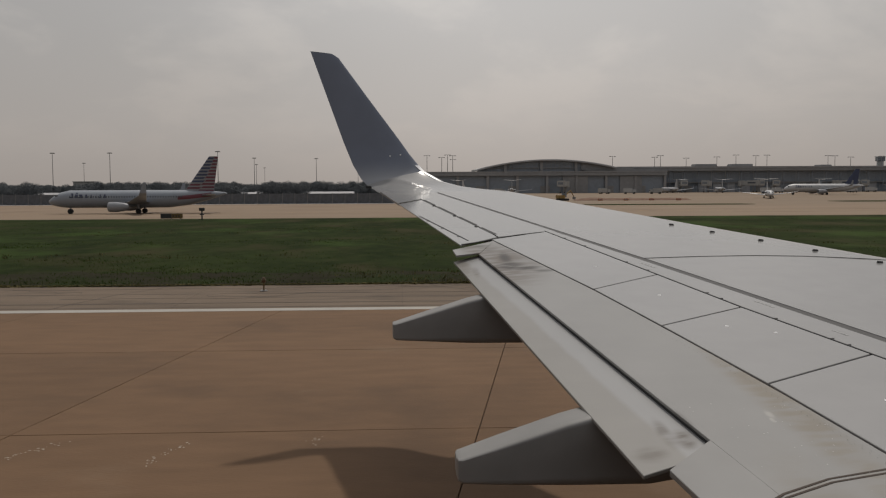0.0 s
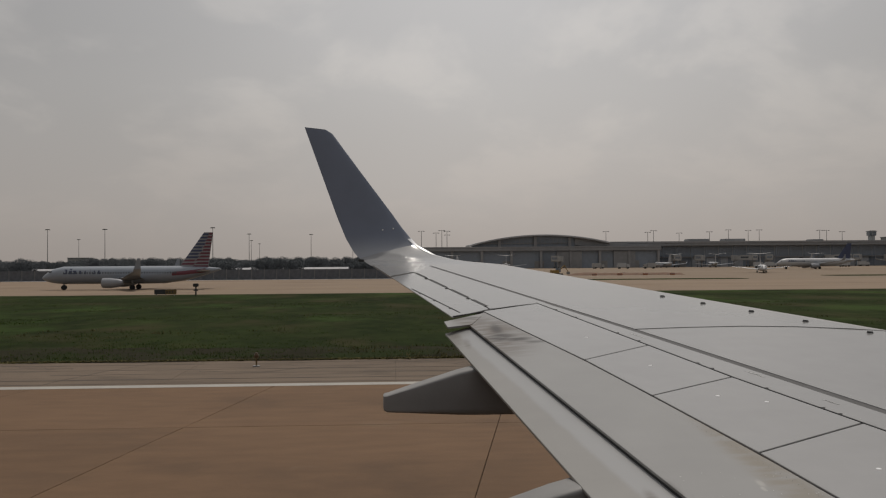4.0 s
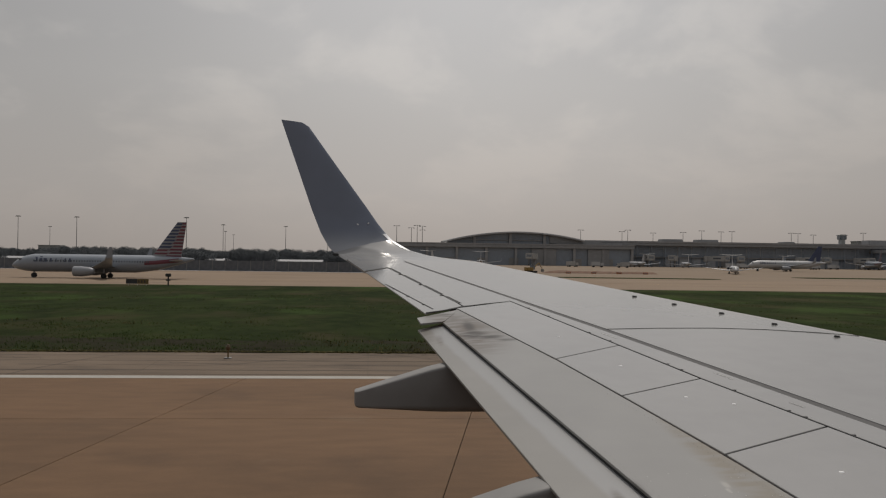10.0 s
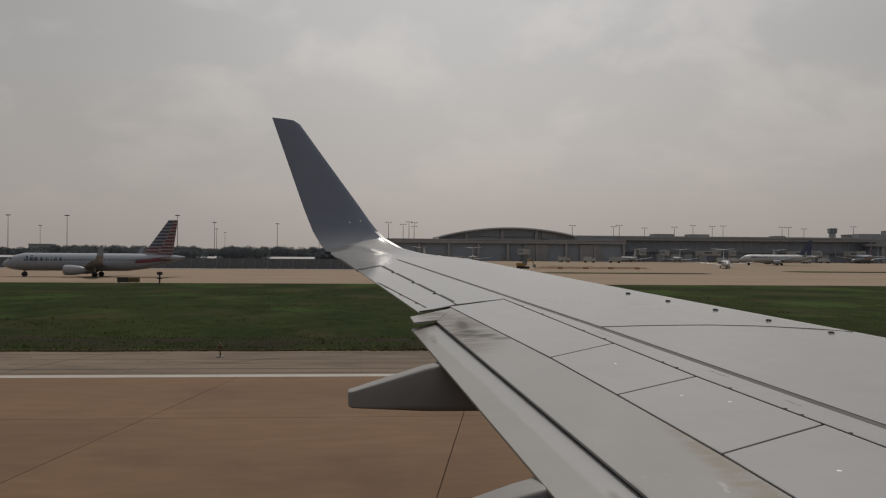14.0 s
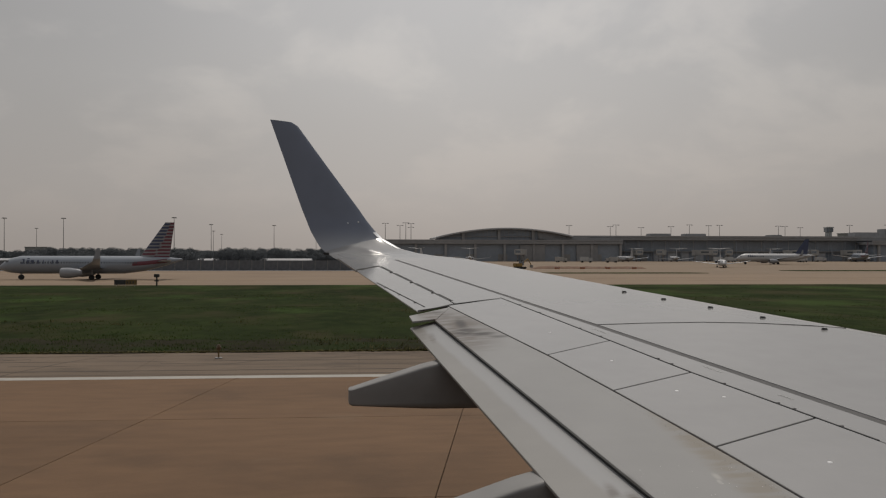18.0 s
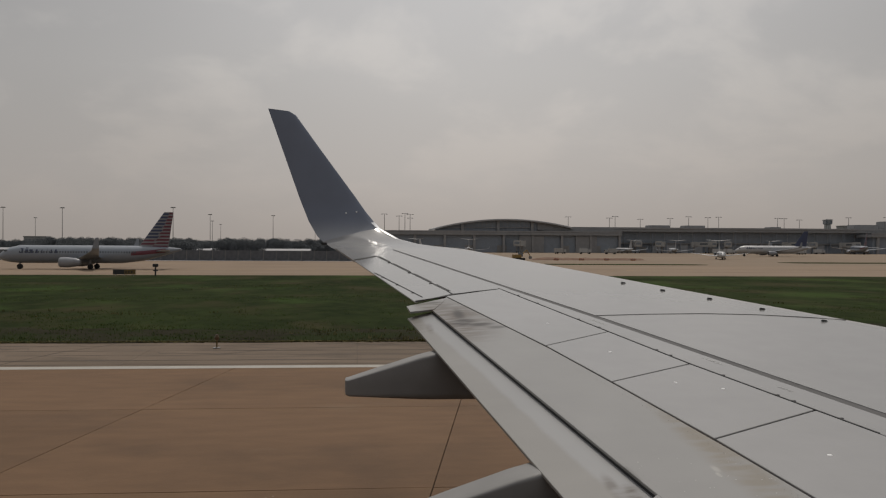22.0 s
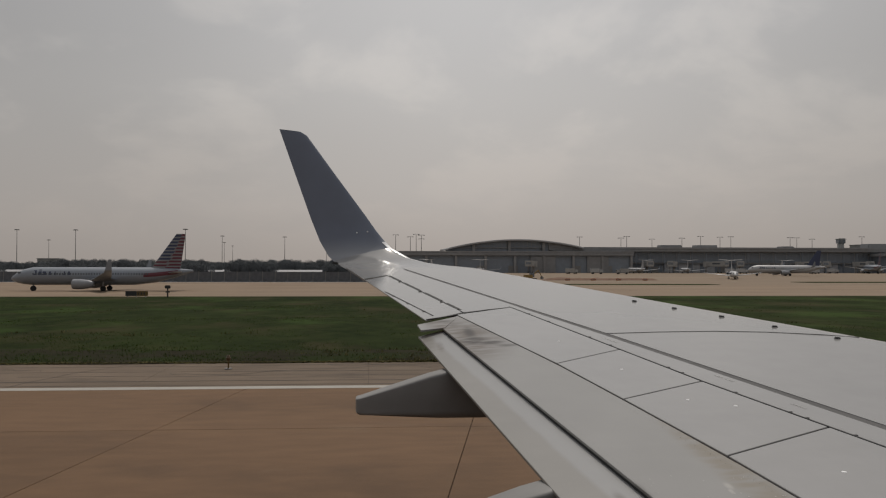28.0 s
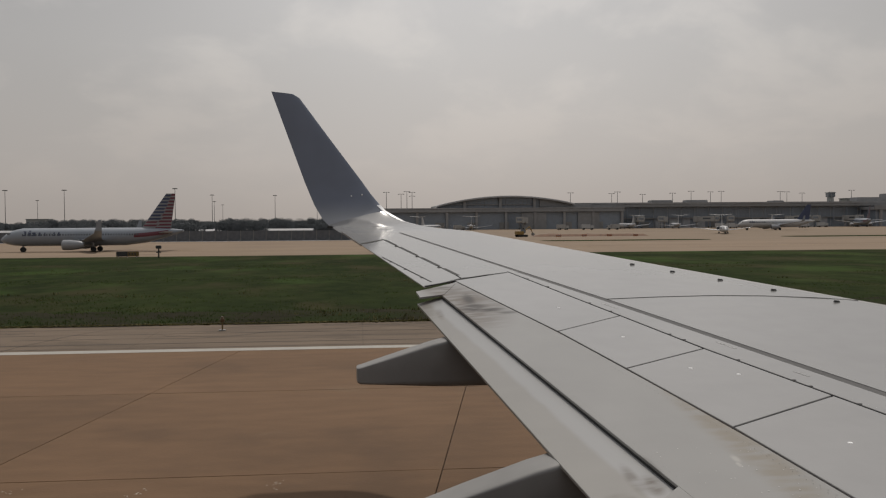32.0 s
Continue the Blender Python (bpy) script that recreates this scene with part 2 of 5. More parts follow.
def cove_sheen(m, colour):
    """Paints in a sky reflection: paler strip next to the cove, its edge wandering."""
    nodes, links = m.node_tree.nodes, m.node_tree.links
    bsdf = nodes["Principled BSDF"]
    old = bsdf.inputs["Base Color"].links[0].from_socket
    where = nodes.new("ShaderNodeNewGeometry").outputs["Position"]
    across = nodes.new("ShaderNodeVectorMath")
    across.operation = "DOT_PRODUCT"
    links.new(where, across.inputs[0])
    across.inputs[1].default_value = (1.0, 0.1415, 0.0)
    wander = nodes.new("ShaderNodeTexNoise")
    wander.inputs["Scale"].default_value, wander.inputs["Detail"].default_value = 1.3, 5.0
    links.new(where, wander.inputs["Vector"])
    sum_ = nodes.new("ShaderNodeMath")
    sum_.operation = "MULTIPLY_ADD"
    links.new(wander.outputs[0], sum_.inputs[0])
    sum_.inputs[1].default_value = 0.09
    links.new(across.outputs["Value"], sum_.inputs[2])
    cut = nodes.new("ShaderNodeMapRange")
    cut.interpolation_type = "SMOOTHSTEP"
    cut.inputs["From Min"].default_value, cut.inputs["From Max"].default_value = 1.995, 2.045
    cut.inputs["To Max"].default_value = 0.6
    links.new(sum_.outputs[0], cut.inputs["Value"])
    mix = nodes.new("ShaderNodeMix")
    mix.data_type = "RGBA"
    links.new(cut.outputs[0], mix.inputs["Factor"])
    links.new(old, mix.inputs["A"])
    mix.inputs["B"].default_value = (*colour, 1)
    links.new(mix.outputs["Result"], bsdf.inputs["Base Color"])


# reflected sky put into the aft flap's colour
cove_sheen(AFT_PAINT, (0.265, 0.27, 0.282))
stain_or_glint(AFT_PAINT, ((0.70, 8.95, 0.05, 0.3, 0.7), (0.60, 9.1, 0.1, 0.5, 0.35), (1.40, 4.62, 0.07, 0.16, 0.9), (1.33, 4.72, 0.05, 0.26, 0.6), (1.2, 4.5, 0.12, 0.12, 0.5)), (0.085, 0.067, 0.052), matt=True)
SEALANT = material("sealant", (0.088, 0.086, 0.087), 0.75, vary=0.15, grain=9, spec=0.2)
# near-black for open joints; in the flap cove it paints in the shade
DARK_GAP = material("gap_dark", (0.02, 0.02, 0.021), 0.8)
WINGLET_BLUE = material("winglet_blue", (0.13, 0.15, 0.2), 0.3, vary=0.08, grain=3, stain=0.8)
TIP_PAINT = material("tip_paint", (0.235, 0.235, 0.237), 0.12, vary=0.05, grain=3)
BARE_METAL = material("bare_metal", (0.62, 0.62, 0.62), 0.28, metal=0.85, vary=0.08, grain=14)
FAIRING_GREY = material("fairing_grey", (0.205, 0.201, 0.197), 0.5, vary=0.1, grain=5, stain=1.2, spec=0.2)


def pale_foot(m, low, high, colour, much):
    """Paler towards the winglet's foot: soft paint edge, and reflected light put into the colour."""
    nodes, links = m.node_tree.nodes, m.node_tree.links
    bsdf = nodes["Principled BSDF"]
    old = bsdf.inputs["Base Color"].links[0].from_socket
    axes = nodes.new("ShaderNodeSeparateXYZ")
    links.new(nodes.new("ShaderNodeNewGeometry").outputs["Position"], axes.inputs[0])
    cut = nodes.new("ShaderNodeMapRange")
    cut.interpolation_type = "SMOOTHSTEP"
    cut.inputs["From Min"].default_value, cut.inputs["From Max"].default_value, cut.inputs["To Max"].default_value = high, low, much
    links.new(axes.outputs[2], cut.inputs["Value"])
    mix = nodes.new("ShaderNodeMix")
    mix.data_type = "RGBA"
    links.new(cut.outputs[0], mix.inputs["Factor"])
    links.new(old, mix.inputs["A"])
    mix.inputs["B"].default_value = (*colour, 1)
    links.new(mix.outputs["Result"], bsdf.inputs["Base Color"])


pale_foot(WINGLET_BLUE, 3.95, 4.4, (0.23, 0.235, 0.245), 0.7)
AMBER = material("amber_glass", (0.075, 0.042, 0.016), 0.3)
WORN_MARK = material("worn_mark", (0.34, 0.3, 0.25), 0.85, vary=0.2, grain=6, ground=True)
CHIP = material("paint_chip", (0.42, 0.41, 0.4), 0.5)
RIVET_WHITE = material("rivet_white", (0.8, 0.8, 0.8), 0.35)
JET_WHITE = material("jet_white", (0.37, 0.375, 0.385), 0.45, vary=0.06, grain=1)
HULL_WHITE = material("hull_silver_grey", (0.24, 0.245, 0.255), 0.35, vary=0.05, grain=2)
CONCRETE = material("runway_concrete", (0.126, 0.0757, 0.0435), 0.82, spec=0.14, vary=0.24, grain=2.2, stain=0.16, bump=0.25, bump_scale=30, random=0.25, stretch=(0.35, 1, 1), ground=True)
SHOULDER = material("shoulder_concrete", (0.122, 0.092, 0.068), 0.85, spec=0.15, vary=0.28, grain=1.5, stain=0.2, bump=0.2, stretch=(0.25, 1, 1), ground=True)
TAXI = material("taxiway_concrete", (0.2, 0.148, 0.104), 0.85, spec=0.15, vary=0.12, grain=0.4, stain=0.05, stretch=(0.25, 1, 1), ground=True)
APRON = material("apron_concrete", (0.185, 0.14, 0.1), 0.85, spec=0.15, vary=0.14, grain=0.3, stain=0.03, stretch=(0.3, 1, 1), ground=True)
WHITE_PAINT = material("marking_white", (0.27, 0.253, 0.225), 0.7, vary=0.12, grain=6, stain=0.8, ground=True)
GRASS = material("grass", (0.0105, 0.019, 0.0052), 0.95, vary=0.35, grain=1.1, stain=0.12, bump=0.5, bump_scale=5, tint=(0.0285, 0.039, 0.0118), stretch=(0.9, 0.4, 1), spec=0.02, ground=True)


def patched(m, scale, stretch, low, high, colour, much, seed):
    """Irregular patches of another colour over a ground."""
    nodes, links = m.node_tree.nodes, m.node_tree.links
    bsdf = nodes["Principled BSDF"]
    old = bsdf.inputs["Base Color"].links[0].from_socket
    mp = nodes.new("ShaderNodeMapping")
    mp.inputs["Scale"].default_value, mp.inputs["Location"].default_value = stretch, (seed * 3.7, seed * 1.9, 0)
    links.new(nodes.new("ShaderNodeNewGeometry").outputs["Position"], mp.inputs[0])
    tex = nodes.new("ShaderNodeTexNoise")
    tex.inputs["Scale"].default_value, tex.inputs["Detail"].default_value, tex.inputs["Roughness"].default_value = scale, 7.0, 0.62
    links.new(mp.outputs[0], tex.inputs["Vector"])
    cut = nodes.new("ShaderNodeMapRange")
    cut.interpolation_type = "SMOOTHSTEP"
    cut.inputs["From Min"].default_value, cut.inputs["From Max"].default_value, cut.inputs["To Max"].default_value = low, high, much
    links.new(tex.outputs[0], cut.inputs["Value"])
    mix = nodes.new("ShaderNodeMix")
    mix.data_type = "RGBA"
    links.new(cut.outputs[0], mix.inputs["Factor"])
    links.new(old, mix.inputs["A"])
    mix.inputs["B"].default_value = (*colour, 1)
    links.new(mix.outputs["Result"], bsdf.inputs["Base Color"])


patched(GRASS, 0.16, (0.8, 0.35, 1), 0.48, 0.68, (0.045, 0.038, 0.02), 0.75, 1)
patched(GRASS, 0.09, (0.8, 0.4, 1), 0.5, 0.66, (0.035, 0.058, 0.015), 0.75, 2)
patched(GRASS, 0.5, (0.8, 0.3, 1), 0.56, 0.7, (0.012, 0.016, 0.006), 0.75, 3)
VERGE = material("verge", (0.023, 0.0215, 0.0135), 0.95, vary=0.4, grain=1.6, stain=0.25, bump=0.5, bump_scale=6, spec=0.02, stretch=(0.5, 0.6, 1), ground=True)
patched(VERGE, 0.5, (0.5, 0.6, 1), 0.46, 0.62, (0.018, 0.027, 0.008), 0.8, 8)


def blade_paint(name, shades):
    """Grass whose colour changes from one blade clump to the next."""
    m = bpy.data.materials.new(name)
    m.use_nodes = True
    nodes, links = m.node_tree.nodes, m.node_tree.links
    bsdf = nodes["Principled BSDF"]
    bsdf.inputs["Roughness"].default_value, bsdf.inputs["Specular IOR Level"].default_value = 0.95, 0.02
    ramp = nodes.new("ShaderNodeValToRGB")
    ramp.color_ramp.elements[0].color = (*shades[0], 1)
    ramp.color_ramp.elements[1].color = (*shades[-1], 1)
    for k, col in enumerate(shades[1:-1]):
        ramp.color_ramp.elements.new((k + 1) / (len(shades) - 1)).color = (*col, 1)
    links.new(nodes.new("ShaderNodeNewGeometry").outputs["Random Per Island"], ramp.inputs[0])
    links.new(ramp.outputs[0], bsdf.inputs["Base Color"])
    thin_, mix = nodes.new("ShaderNodeBsdfTranslucent"), nodes.new("ShaderNodeMixShader")
    links.new(ramp.outputs[0], thin_.inputs["Color"])
    mix.inputs[0].default_value = 0.5
    links.new(bsdf.outputs[0], mix.inputs[1])
    links.new(thin_.outputs[0], mix.inputs[2])
    links.new(mix.outputs[0], nodes["Material Output"].inputs["Surface"])
    return m


BLADE = blade_paint("grass_blade", ((0.022, 0.034, 0.01), (0.03, 0.048, 0.014), (0.042, 0.06, 0.018), (0.055, 0.068, 0.024), (0.085, 0.08, 0.038)))
STRAW = blade_paint("straw_blade", ((0.03, 0.034, 0.013), (0.05, 0.05, 0.022), (0.085, 0.08, 0.04), (0.12, 0.112, 0.062)))
TUFT = material("rough_grass", (0.05, 0.062, 0.02), 0.95, vary=0.5, grain=0.6, stain=0.1, spec=0.02, tint=(0.13, 0.11, 0.05), ground=True)
patched(CONCRETE, 0.22, (0.8, 0.8, 1), 0.5, 0.72, (0.088, 0.055, 0.034), 0.8, 4)
patched(CONCRETE, 0.35, (0.6, 0.8, 1), 0.6, 0.72, (0.155, 0.105, 0.068), 0.5, 5)
patched(SHOULDER, 0.8, (0.3, 0.7, 1), 0.52, 0.68, (0.08, 0.062, 0.048), 0.8, 6)
patched(TAXI, 0.08, (0.5, 0.5, 1), 0.5, 0.7, (0.155, 0.108, 0.076), 0.7, 7)
FIELD = material("far_field", (0.085, 0.085, 0.055), 0.95, vary=0.3, grain=0.05, stain=0.008, spec=0.1, ground=True)
JOINT = material("joint_filler", (0.05, 0.036, 0.028), 0.9, ground=True)
# the screen's bluish tone has distance haze painted into it
HAZED_FENCE = material("hazed_fence", (0.10, 0.108, 0.122), 0.8, vary=0.3, grain=1.0)
STEEL = material("galvanised_steel", (0.22, 0.22, 0.22), 0.5, metal=0.5, vary=0.15)
CANVAS = material("canopy_white", (0.3, 0.3, 0.31), 0.7, vary=0.08)
BARK = material("bark", (0.06, 0.048, 0.038), 0.95, vary=0.3, grain=6)
# foliage lifted towards blue-grey: distance haze is put into the colour
HAZED_LEAF = material("hazed_leaf", (0.112, 0.12, 0.126), 1.0, vary=0.12, grain=1.2, stain=0.3, spec=0.0)
# PRECAST, FASCIA and GLAZING carry distance haze in their pale bluish base colour
PRECAST = material("precast_concrete", (0.25, 0.25, 0.255), 0.8, vary=0.15, grain=0.6, stain=0.05)
FASCIA = material("roof_fascia", (0.225, 0.228, 0.235), 0.7, vary=0.15, grain=0.5, stain=0.05)
GLAZING = material("dark_glazing", (0.17, 0.192, 0.222), 0.14, metal=0.55, vary=0.2, spec=0.8)
FACADE_GLASS = material("facade_glass", (0.195, 0.226, 0.268), 0.22, vary=0.12, grain=0.5, stain=0.06, spec=0.5)
ROOF_METAL = material("roof_metal", (0.24, 0.24, 0.24), 0.45, vary=0.12, grain=0.4)
# pale bluish grey, raised to put distance haze into the colour
HAZED_GREY = material("hazed_grey", (0.35, 0.362, 0.385), 0.8, vary=0.2, grain=0.5)
BRIDGE_GREY = material("jet_bridge_grey", (0.3, 0.3, 0.295), 0.6, vary=0.12, grain=0.7)
TYRE = material("tyre", (0.02, 0.02, 0.02), 0.85)
ENGINE = material("engine_grey", (0.22, 0.23, 0.25), 0.35, vary=0.06)
SILVER = material("hull_silver", (0.2, 0.222, 0.255), 0.28, vary=0.05, grain=1.0)
FLAG_BLUE = material("flag_blue", (0.03, 0.042, 0.09), 0.4)
FLAG_RED = material("flag_red", (0.115, 0.026, 0.042), 0.4)
FLAG_PALE = material("flag_pale", (0.22, 0.222, 0.235), 0.4)
CAR_PAINTS = [material("car_" + n, c, 0.25, vary=0.04) for n, c in (("white", (0.6, 0.6, 0.6)), ("black", (0.02, 0.02, 0.022)), ("silver", (0.35, 0.36, 0.37)), ("red", (0.25, 0.02, 0.02)), ("blue", (0.03, 0.06, 0.16)))]
HEADLAMP = material("lamp_glass", (0.7, 0.7, 0.68), 0.1)
EARTH = material("red_earth", (0.13, 0.075, 0.05), 0.95, vary=0.3, grain=0.8)
ORANGE = material("barrier_orange", (0.3, 0.1, 0.035), 0.6, vary=0.15)
YELLOW = material("machine_yellow", (0.22, 0.14, 0.035), 0.5, vary=0.15)
TITLE_GREY = material("title_blue", (0.022, 0.03, 0.065), 0.4)
SIGN_YELLOW = material("sign_yellow", (0.12, 0.075, 0.02), 0.5, vary=0.15, grain=3)
LINE_YELLOW = material("line_yellow", (0.34, 0.2, 0.03), 0.7, vary=0.2, grain=4, stain=0.6, ground=True)
ASPHALT = material("asphalt", (0.05, 0.05, 0.052), 0.9, vary=0.2, grain=2, stain=0.2, ground=True)
NEW_CONCRETE = material("new_concrete", (0.27, 0.245, 0.21), 0.85, vary=0.1, grain=1.5, stain=0.15, ground=True)
SIGN_BLACK = material("sign_black", (0.025, 0.025, 0.025), 0.6)


# ---- building blocks ----
def mesh_from(name, bm, mat):
    me = bpy.data.meshes.new(name)
    bm.normal_update()
    bm.to_mesh(me)
    bm.free()
    if mat:
        me.materials.append(mat)
    return me


def smooth_mesh(me, degrees=35):
    me.shade_smooth()
    me.set_sharp_from_angle(angle=radians(degrees))


def part(name, bm, mat, parent=None, label="", smooth=False):
    """One mesh object out of a bmesh, under a thing or under one of its parts."""
    me = mesh_from(name, bm, mat)
    if smooth:
        smooth_mesh(me)
    ob = new(name, me)
    ob.parent = parent
    if label:
        tagged(ob, label)
    return ob


def thing(name, label, category, at=None, group="", kind=""):
    ob = new(name)
    ob.empty_display_size = 0.2
    if at is not None:
        ob.matrix_world = at
    return tagged(ob, label, category, group, kind)


def add_box(bm, x0, x1, y0, y1, z0, z1):
    v = [bm.verts.new((x, y, z)) for z in (z0, z1) for x, y in ((x0, y0), (x1, y0), (x1, y1), (x0, y1))]
    for f in ((3, 2, 1, 0), (4, 5, 6, 7), (0, 1, 5, 4), (1, 2, 6, 5), (2, 3, 7, 6), (3, 0, 4, 7)):
        bm.faces.new([v[i] for i in f])
    return bm


def box(x0, x1, y0, y1, z0, z1, bevel=0.0):
    bm = add_box(bmesh.new(), x0, x1, y0, y1, z0, z1)
    if bevel:
        bmesh.ops.bevel(bm, geom=bm.edges[:], offset=bevel, segments=2, affect="EDGES")
    return bm


def loft(bm, rings, close=True, caps=True):
    """Skin over rings of points, all of one count."""
    vs = [[bm.verts.new(p) for p in ring] for ring in rings]
    n = len(vs[0])
    for a, b in zip(vs, vs[1:]):
        for i in range(n if close else n - 1):
            j = (i + 1) % n
            bm.faces.new((a[i], a[j], b[j], b[i]))
    if caps and close:
        bm.faces.new(vs[0][::-1])
        bm.faces.new(vs[-1])
    bmesh.ops.recalc_face_normals(bm, faces=bm.faces)
    return bm


def tube(bm, a, b, ra, rb=None, n=8):
    a, b = Vector(a), Vector(b)
    rb = ra if rb is None else rb
    turn = (b - a).to_track_quat("Z", "Y").to_matrix()
    ring = lambda c, r: [c + turn @ Vector((r * math.cos(2 * math.pi * i / n), r * math.sin(2 * math.pi * i / n), 0)) for i in range(n)]
    return loft(bm, [ring(a, ra), ring(b, rb)])


def interp(y, pts):
    return float(np.interp(y, [p[0] for p in pts], [p[1] for p in pts]))


# ---- our own aircraft: the port wing seen from the cabin window ----
own = thing("airliner", "our own airliner, light grey wing, dark blue winglet, on runway", "airliner")


def wing_z(y):
    """Height of the wing's upper skin: it rises to the tip."""
    return 2.35 + 0.11 * (y - 1.45)


# chordwise places (metres forward) of the wing's spanwise lines, by distance outboard
LEADING = [(-0.15, 9.9), (8.39, 5.2), (11.45, 3.56), (15.2, 1.62)]
BAND = [(-0.15, 5.14), (5.72, 3.36), (9.08, 2.35), (15.43, 0.31)]
HINGE = [(-0.15, 4.68), (5.29, 3.11), (7.05, 2.59), (8.29, 2.28), (10.75, 1.66), (13.9, 0.70)]
SPOILER_AFT = [(-0.15, 2.92), (4.43, 2.20), (5.24, 2.07), (6.54, 1.82), (7.73, 1.58), (10.25, 0.97)]
FLAP_EDGE = [(-0.15, 2.17), (4.5, 1.48), (9.66, 0.75)]
AFT_EDGE = [(-0.15, 1.59), (4.28, 1.10), (9.58, 0.51)]
TRAILING = [(9.9, 0.61), (13.38, -0.06), (15.41, -0.46)]
SLOT = [(10.52, 1.06), (13.84, 0.29)]


def panel(name, aft, fore, ya, yf, mat, parent, top=0.0, thick=0.03, gap=0.008, n=14, label="", drop=0.0):
    """A skin panel between two spanwise lines. ya and yf: its ends on the aft and on the fore line. drop: how far its aft edge hangs."""
    bm = bmesh.new()
    rows = []
    across = 3
    for i in range(n + 1):
        s = i / n
        y0 = ya[0] + gap + (ya[1] - ya[0] - 2 * gap) * s
        y1 = yf[0] + gap + (yf[1] - yf[0] - 2 * gap) * s
        a = Vector((interp(y0, aft) + gap, y0, wing_z(y0) + top - drop))
        b = Vector((interp(y1, fore) - gap, y1, wing_z(y1) + top))
        rows.append([a.lerp(b, k / across) for k in range(across + 1)])
    for r in rows:
        r.extend([p - Vector((0, 0, thick)) for p in r[::-1]])
    loft(bm, rows)
    edges = [e for e in bm.edges if e.is_boundary is False and e.calc_face_angle(0) > 0.8]
    bmesh.ops.bevel(bm, geom=edges, offset=0.003, segments=1, affect="EDGES")
    return part(name, bm, mat, parent, label)


# the box under the skin, dark where it shows in the joints
bm = bmesh.new()
rings = []
for y in np.linspace(-0.15, 15.2, 26):
    deep = 0.16 + 0.42 * (15.2 - y) / 15
    xa = interp(y, SPOILER_AFT) if y < 10.3 else interp(y, SLOT) - 0.02
    xl = interp(y, LEADING) - 0.12
    z = wing_z(y) - 0.036
    rings.append([(xa, y, z), (xl, y, z - 0.02), (xl, y, z - deep * 0.5), (xa + (xl - xa) * 0.6, y, z - deep), (xa, y, z - 0.10)])
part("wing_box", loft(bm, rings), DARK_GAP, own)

# forward skin with the rounded nose
bm = bmesh.new()
rings = []
for y in np.linspace(-0.15, 14.9, 40):
    xa, xl, z = interp(y, BAND) + 0.025, interp(y, LEADING), wing_z(y)
    deep = 0.16 + 0.42 * (15.2 - y) / 15
    c = xl - xa
    ring = [(xa, y, z - 0.03), (xa, y, z)]
    ring += [(xa + c * s, y, z) for s in (0.35, 0.7)]
    ring += [(xl - 0.22, y, z - 0.002), (xl - 0.10, y, z - 0.006), (xl - 0.03, y, z - 0.018), (xl, y, z - 0.05)]
    ring += [(xl - 0.03, y, z - deep * 0.5), (xl - 0.25, y, z - deep * 0.75), (xa + 0.4 * c, y, z - deep - 0.02)]
    rings.append(ring)
part("forward_skin", loft(bm, rings), WING_PAINT, own, smooth=True)

panel("sealant_strip", [(y, x - 0.03 - 0.007 * (15.4 - y) / 3) for y, x in BAND], [(y, x + 0.025) for y, x in BAND], (-0.1, 15.0), (-0.1, 15.0), SEALANT, own, top=-0.004, gap=0.002, n=30)
panel("spar_strip", HINGE, [(y, x - 0.03 - 0.007 * (15.4 - y) / 3) for y, x in BAND], (-0.1, 10.75), (-0.1, 10.75), WING_PAINT, own, n=30)
panel("outer_skin", SLOT, [(y, x - 0.03) for y, x in BAND], (10.42, 13.84), (10.75, 14.2), WING_PAINT, own, n=10)
for ya, yf in (((-0.1, 2.7), (-0.1, 3.3)), ((2.7, 5.24), (3.3, 5.78)), ((5.24, 6.54), (5.78, 7.05)), ((6.54, 7.73), (7.05, 8.29)), ((7.73, 10.25), (8.29, 10.75))):
    panel("spoiler_panel", SPOILER_AFT, HINGE, ya, yf, WING_PAINT, own, top=0.002, n=8, gap=0.009)
panel("main_flap", FLAP_EDGE, SPOILER_AFT, (-0.1, 9.62), (-0.1, 10.2), FLAP_PAINT, own, n=16, drop=0.03, thick=0.018)
panel("inboard_flap", [(y, x - 0.33) for y, x in FLAP_EDGE], [(y, x + 0.012) for y, x in FLAP_EDGE], (-0.1, 4.18), (-0.1, 4.5), FLAP_PAINT, own, n=10, top=-0.03, drop=0.012, thick=0.03, gap=0.0)
AFT_FORE = [(y, x + 0.12) for y, x in FLAP_EDGE]
panel("aft_flap", AFT_EDGE, AFT_FORE, (4.28, 9.58), (4.45, 9.72), AFT_PAINT, own, n=16, top=-0.053, drop=0.062, thick=0.02)
# dark fill below the flap's edge: the cove's shade is in its colour
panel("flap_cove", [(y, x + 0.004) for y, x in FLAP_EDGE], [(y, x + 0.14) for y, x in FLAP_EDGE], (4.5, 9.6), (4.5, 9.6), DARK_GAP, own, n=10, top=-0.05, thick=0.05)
panel("aileron", TRAILING, SLOT, (9.9, 13.38), (10.4, 13.84), WING_PAINT, own, n=10, drop=0.004, thick=0.014)
panel("tip_skin", TRAILING, [(13.84, 0.80), (15.41, 0.315)], (13.38, 14.9), (13.9, 14.95), WING_PAINT, own, n=8, top=-0.003)


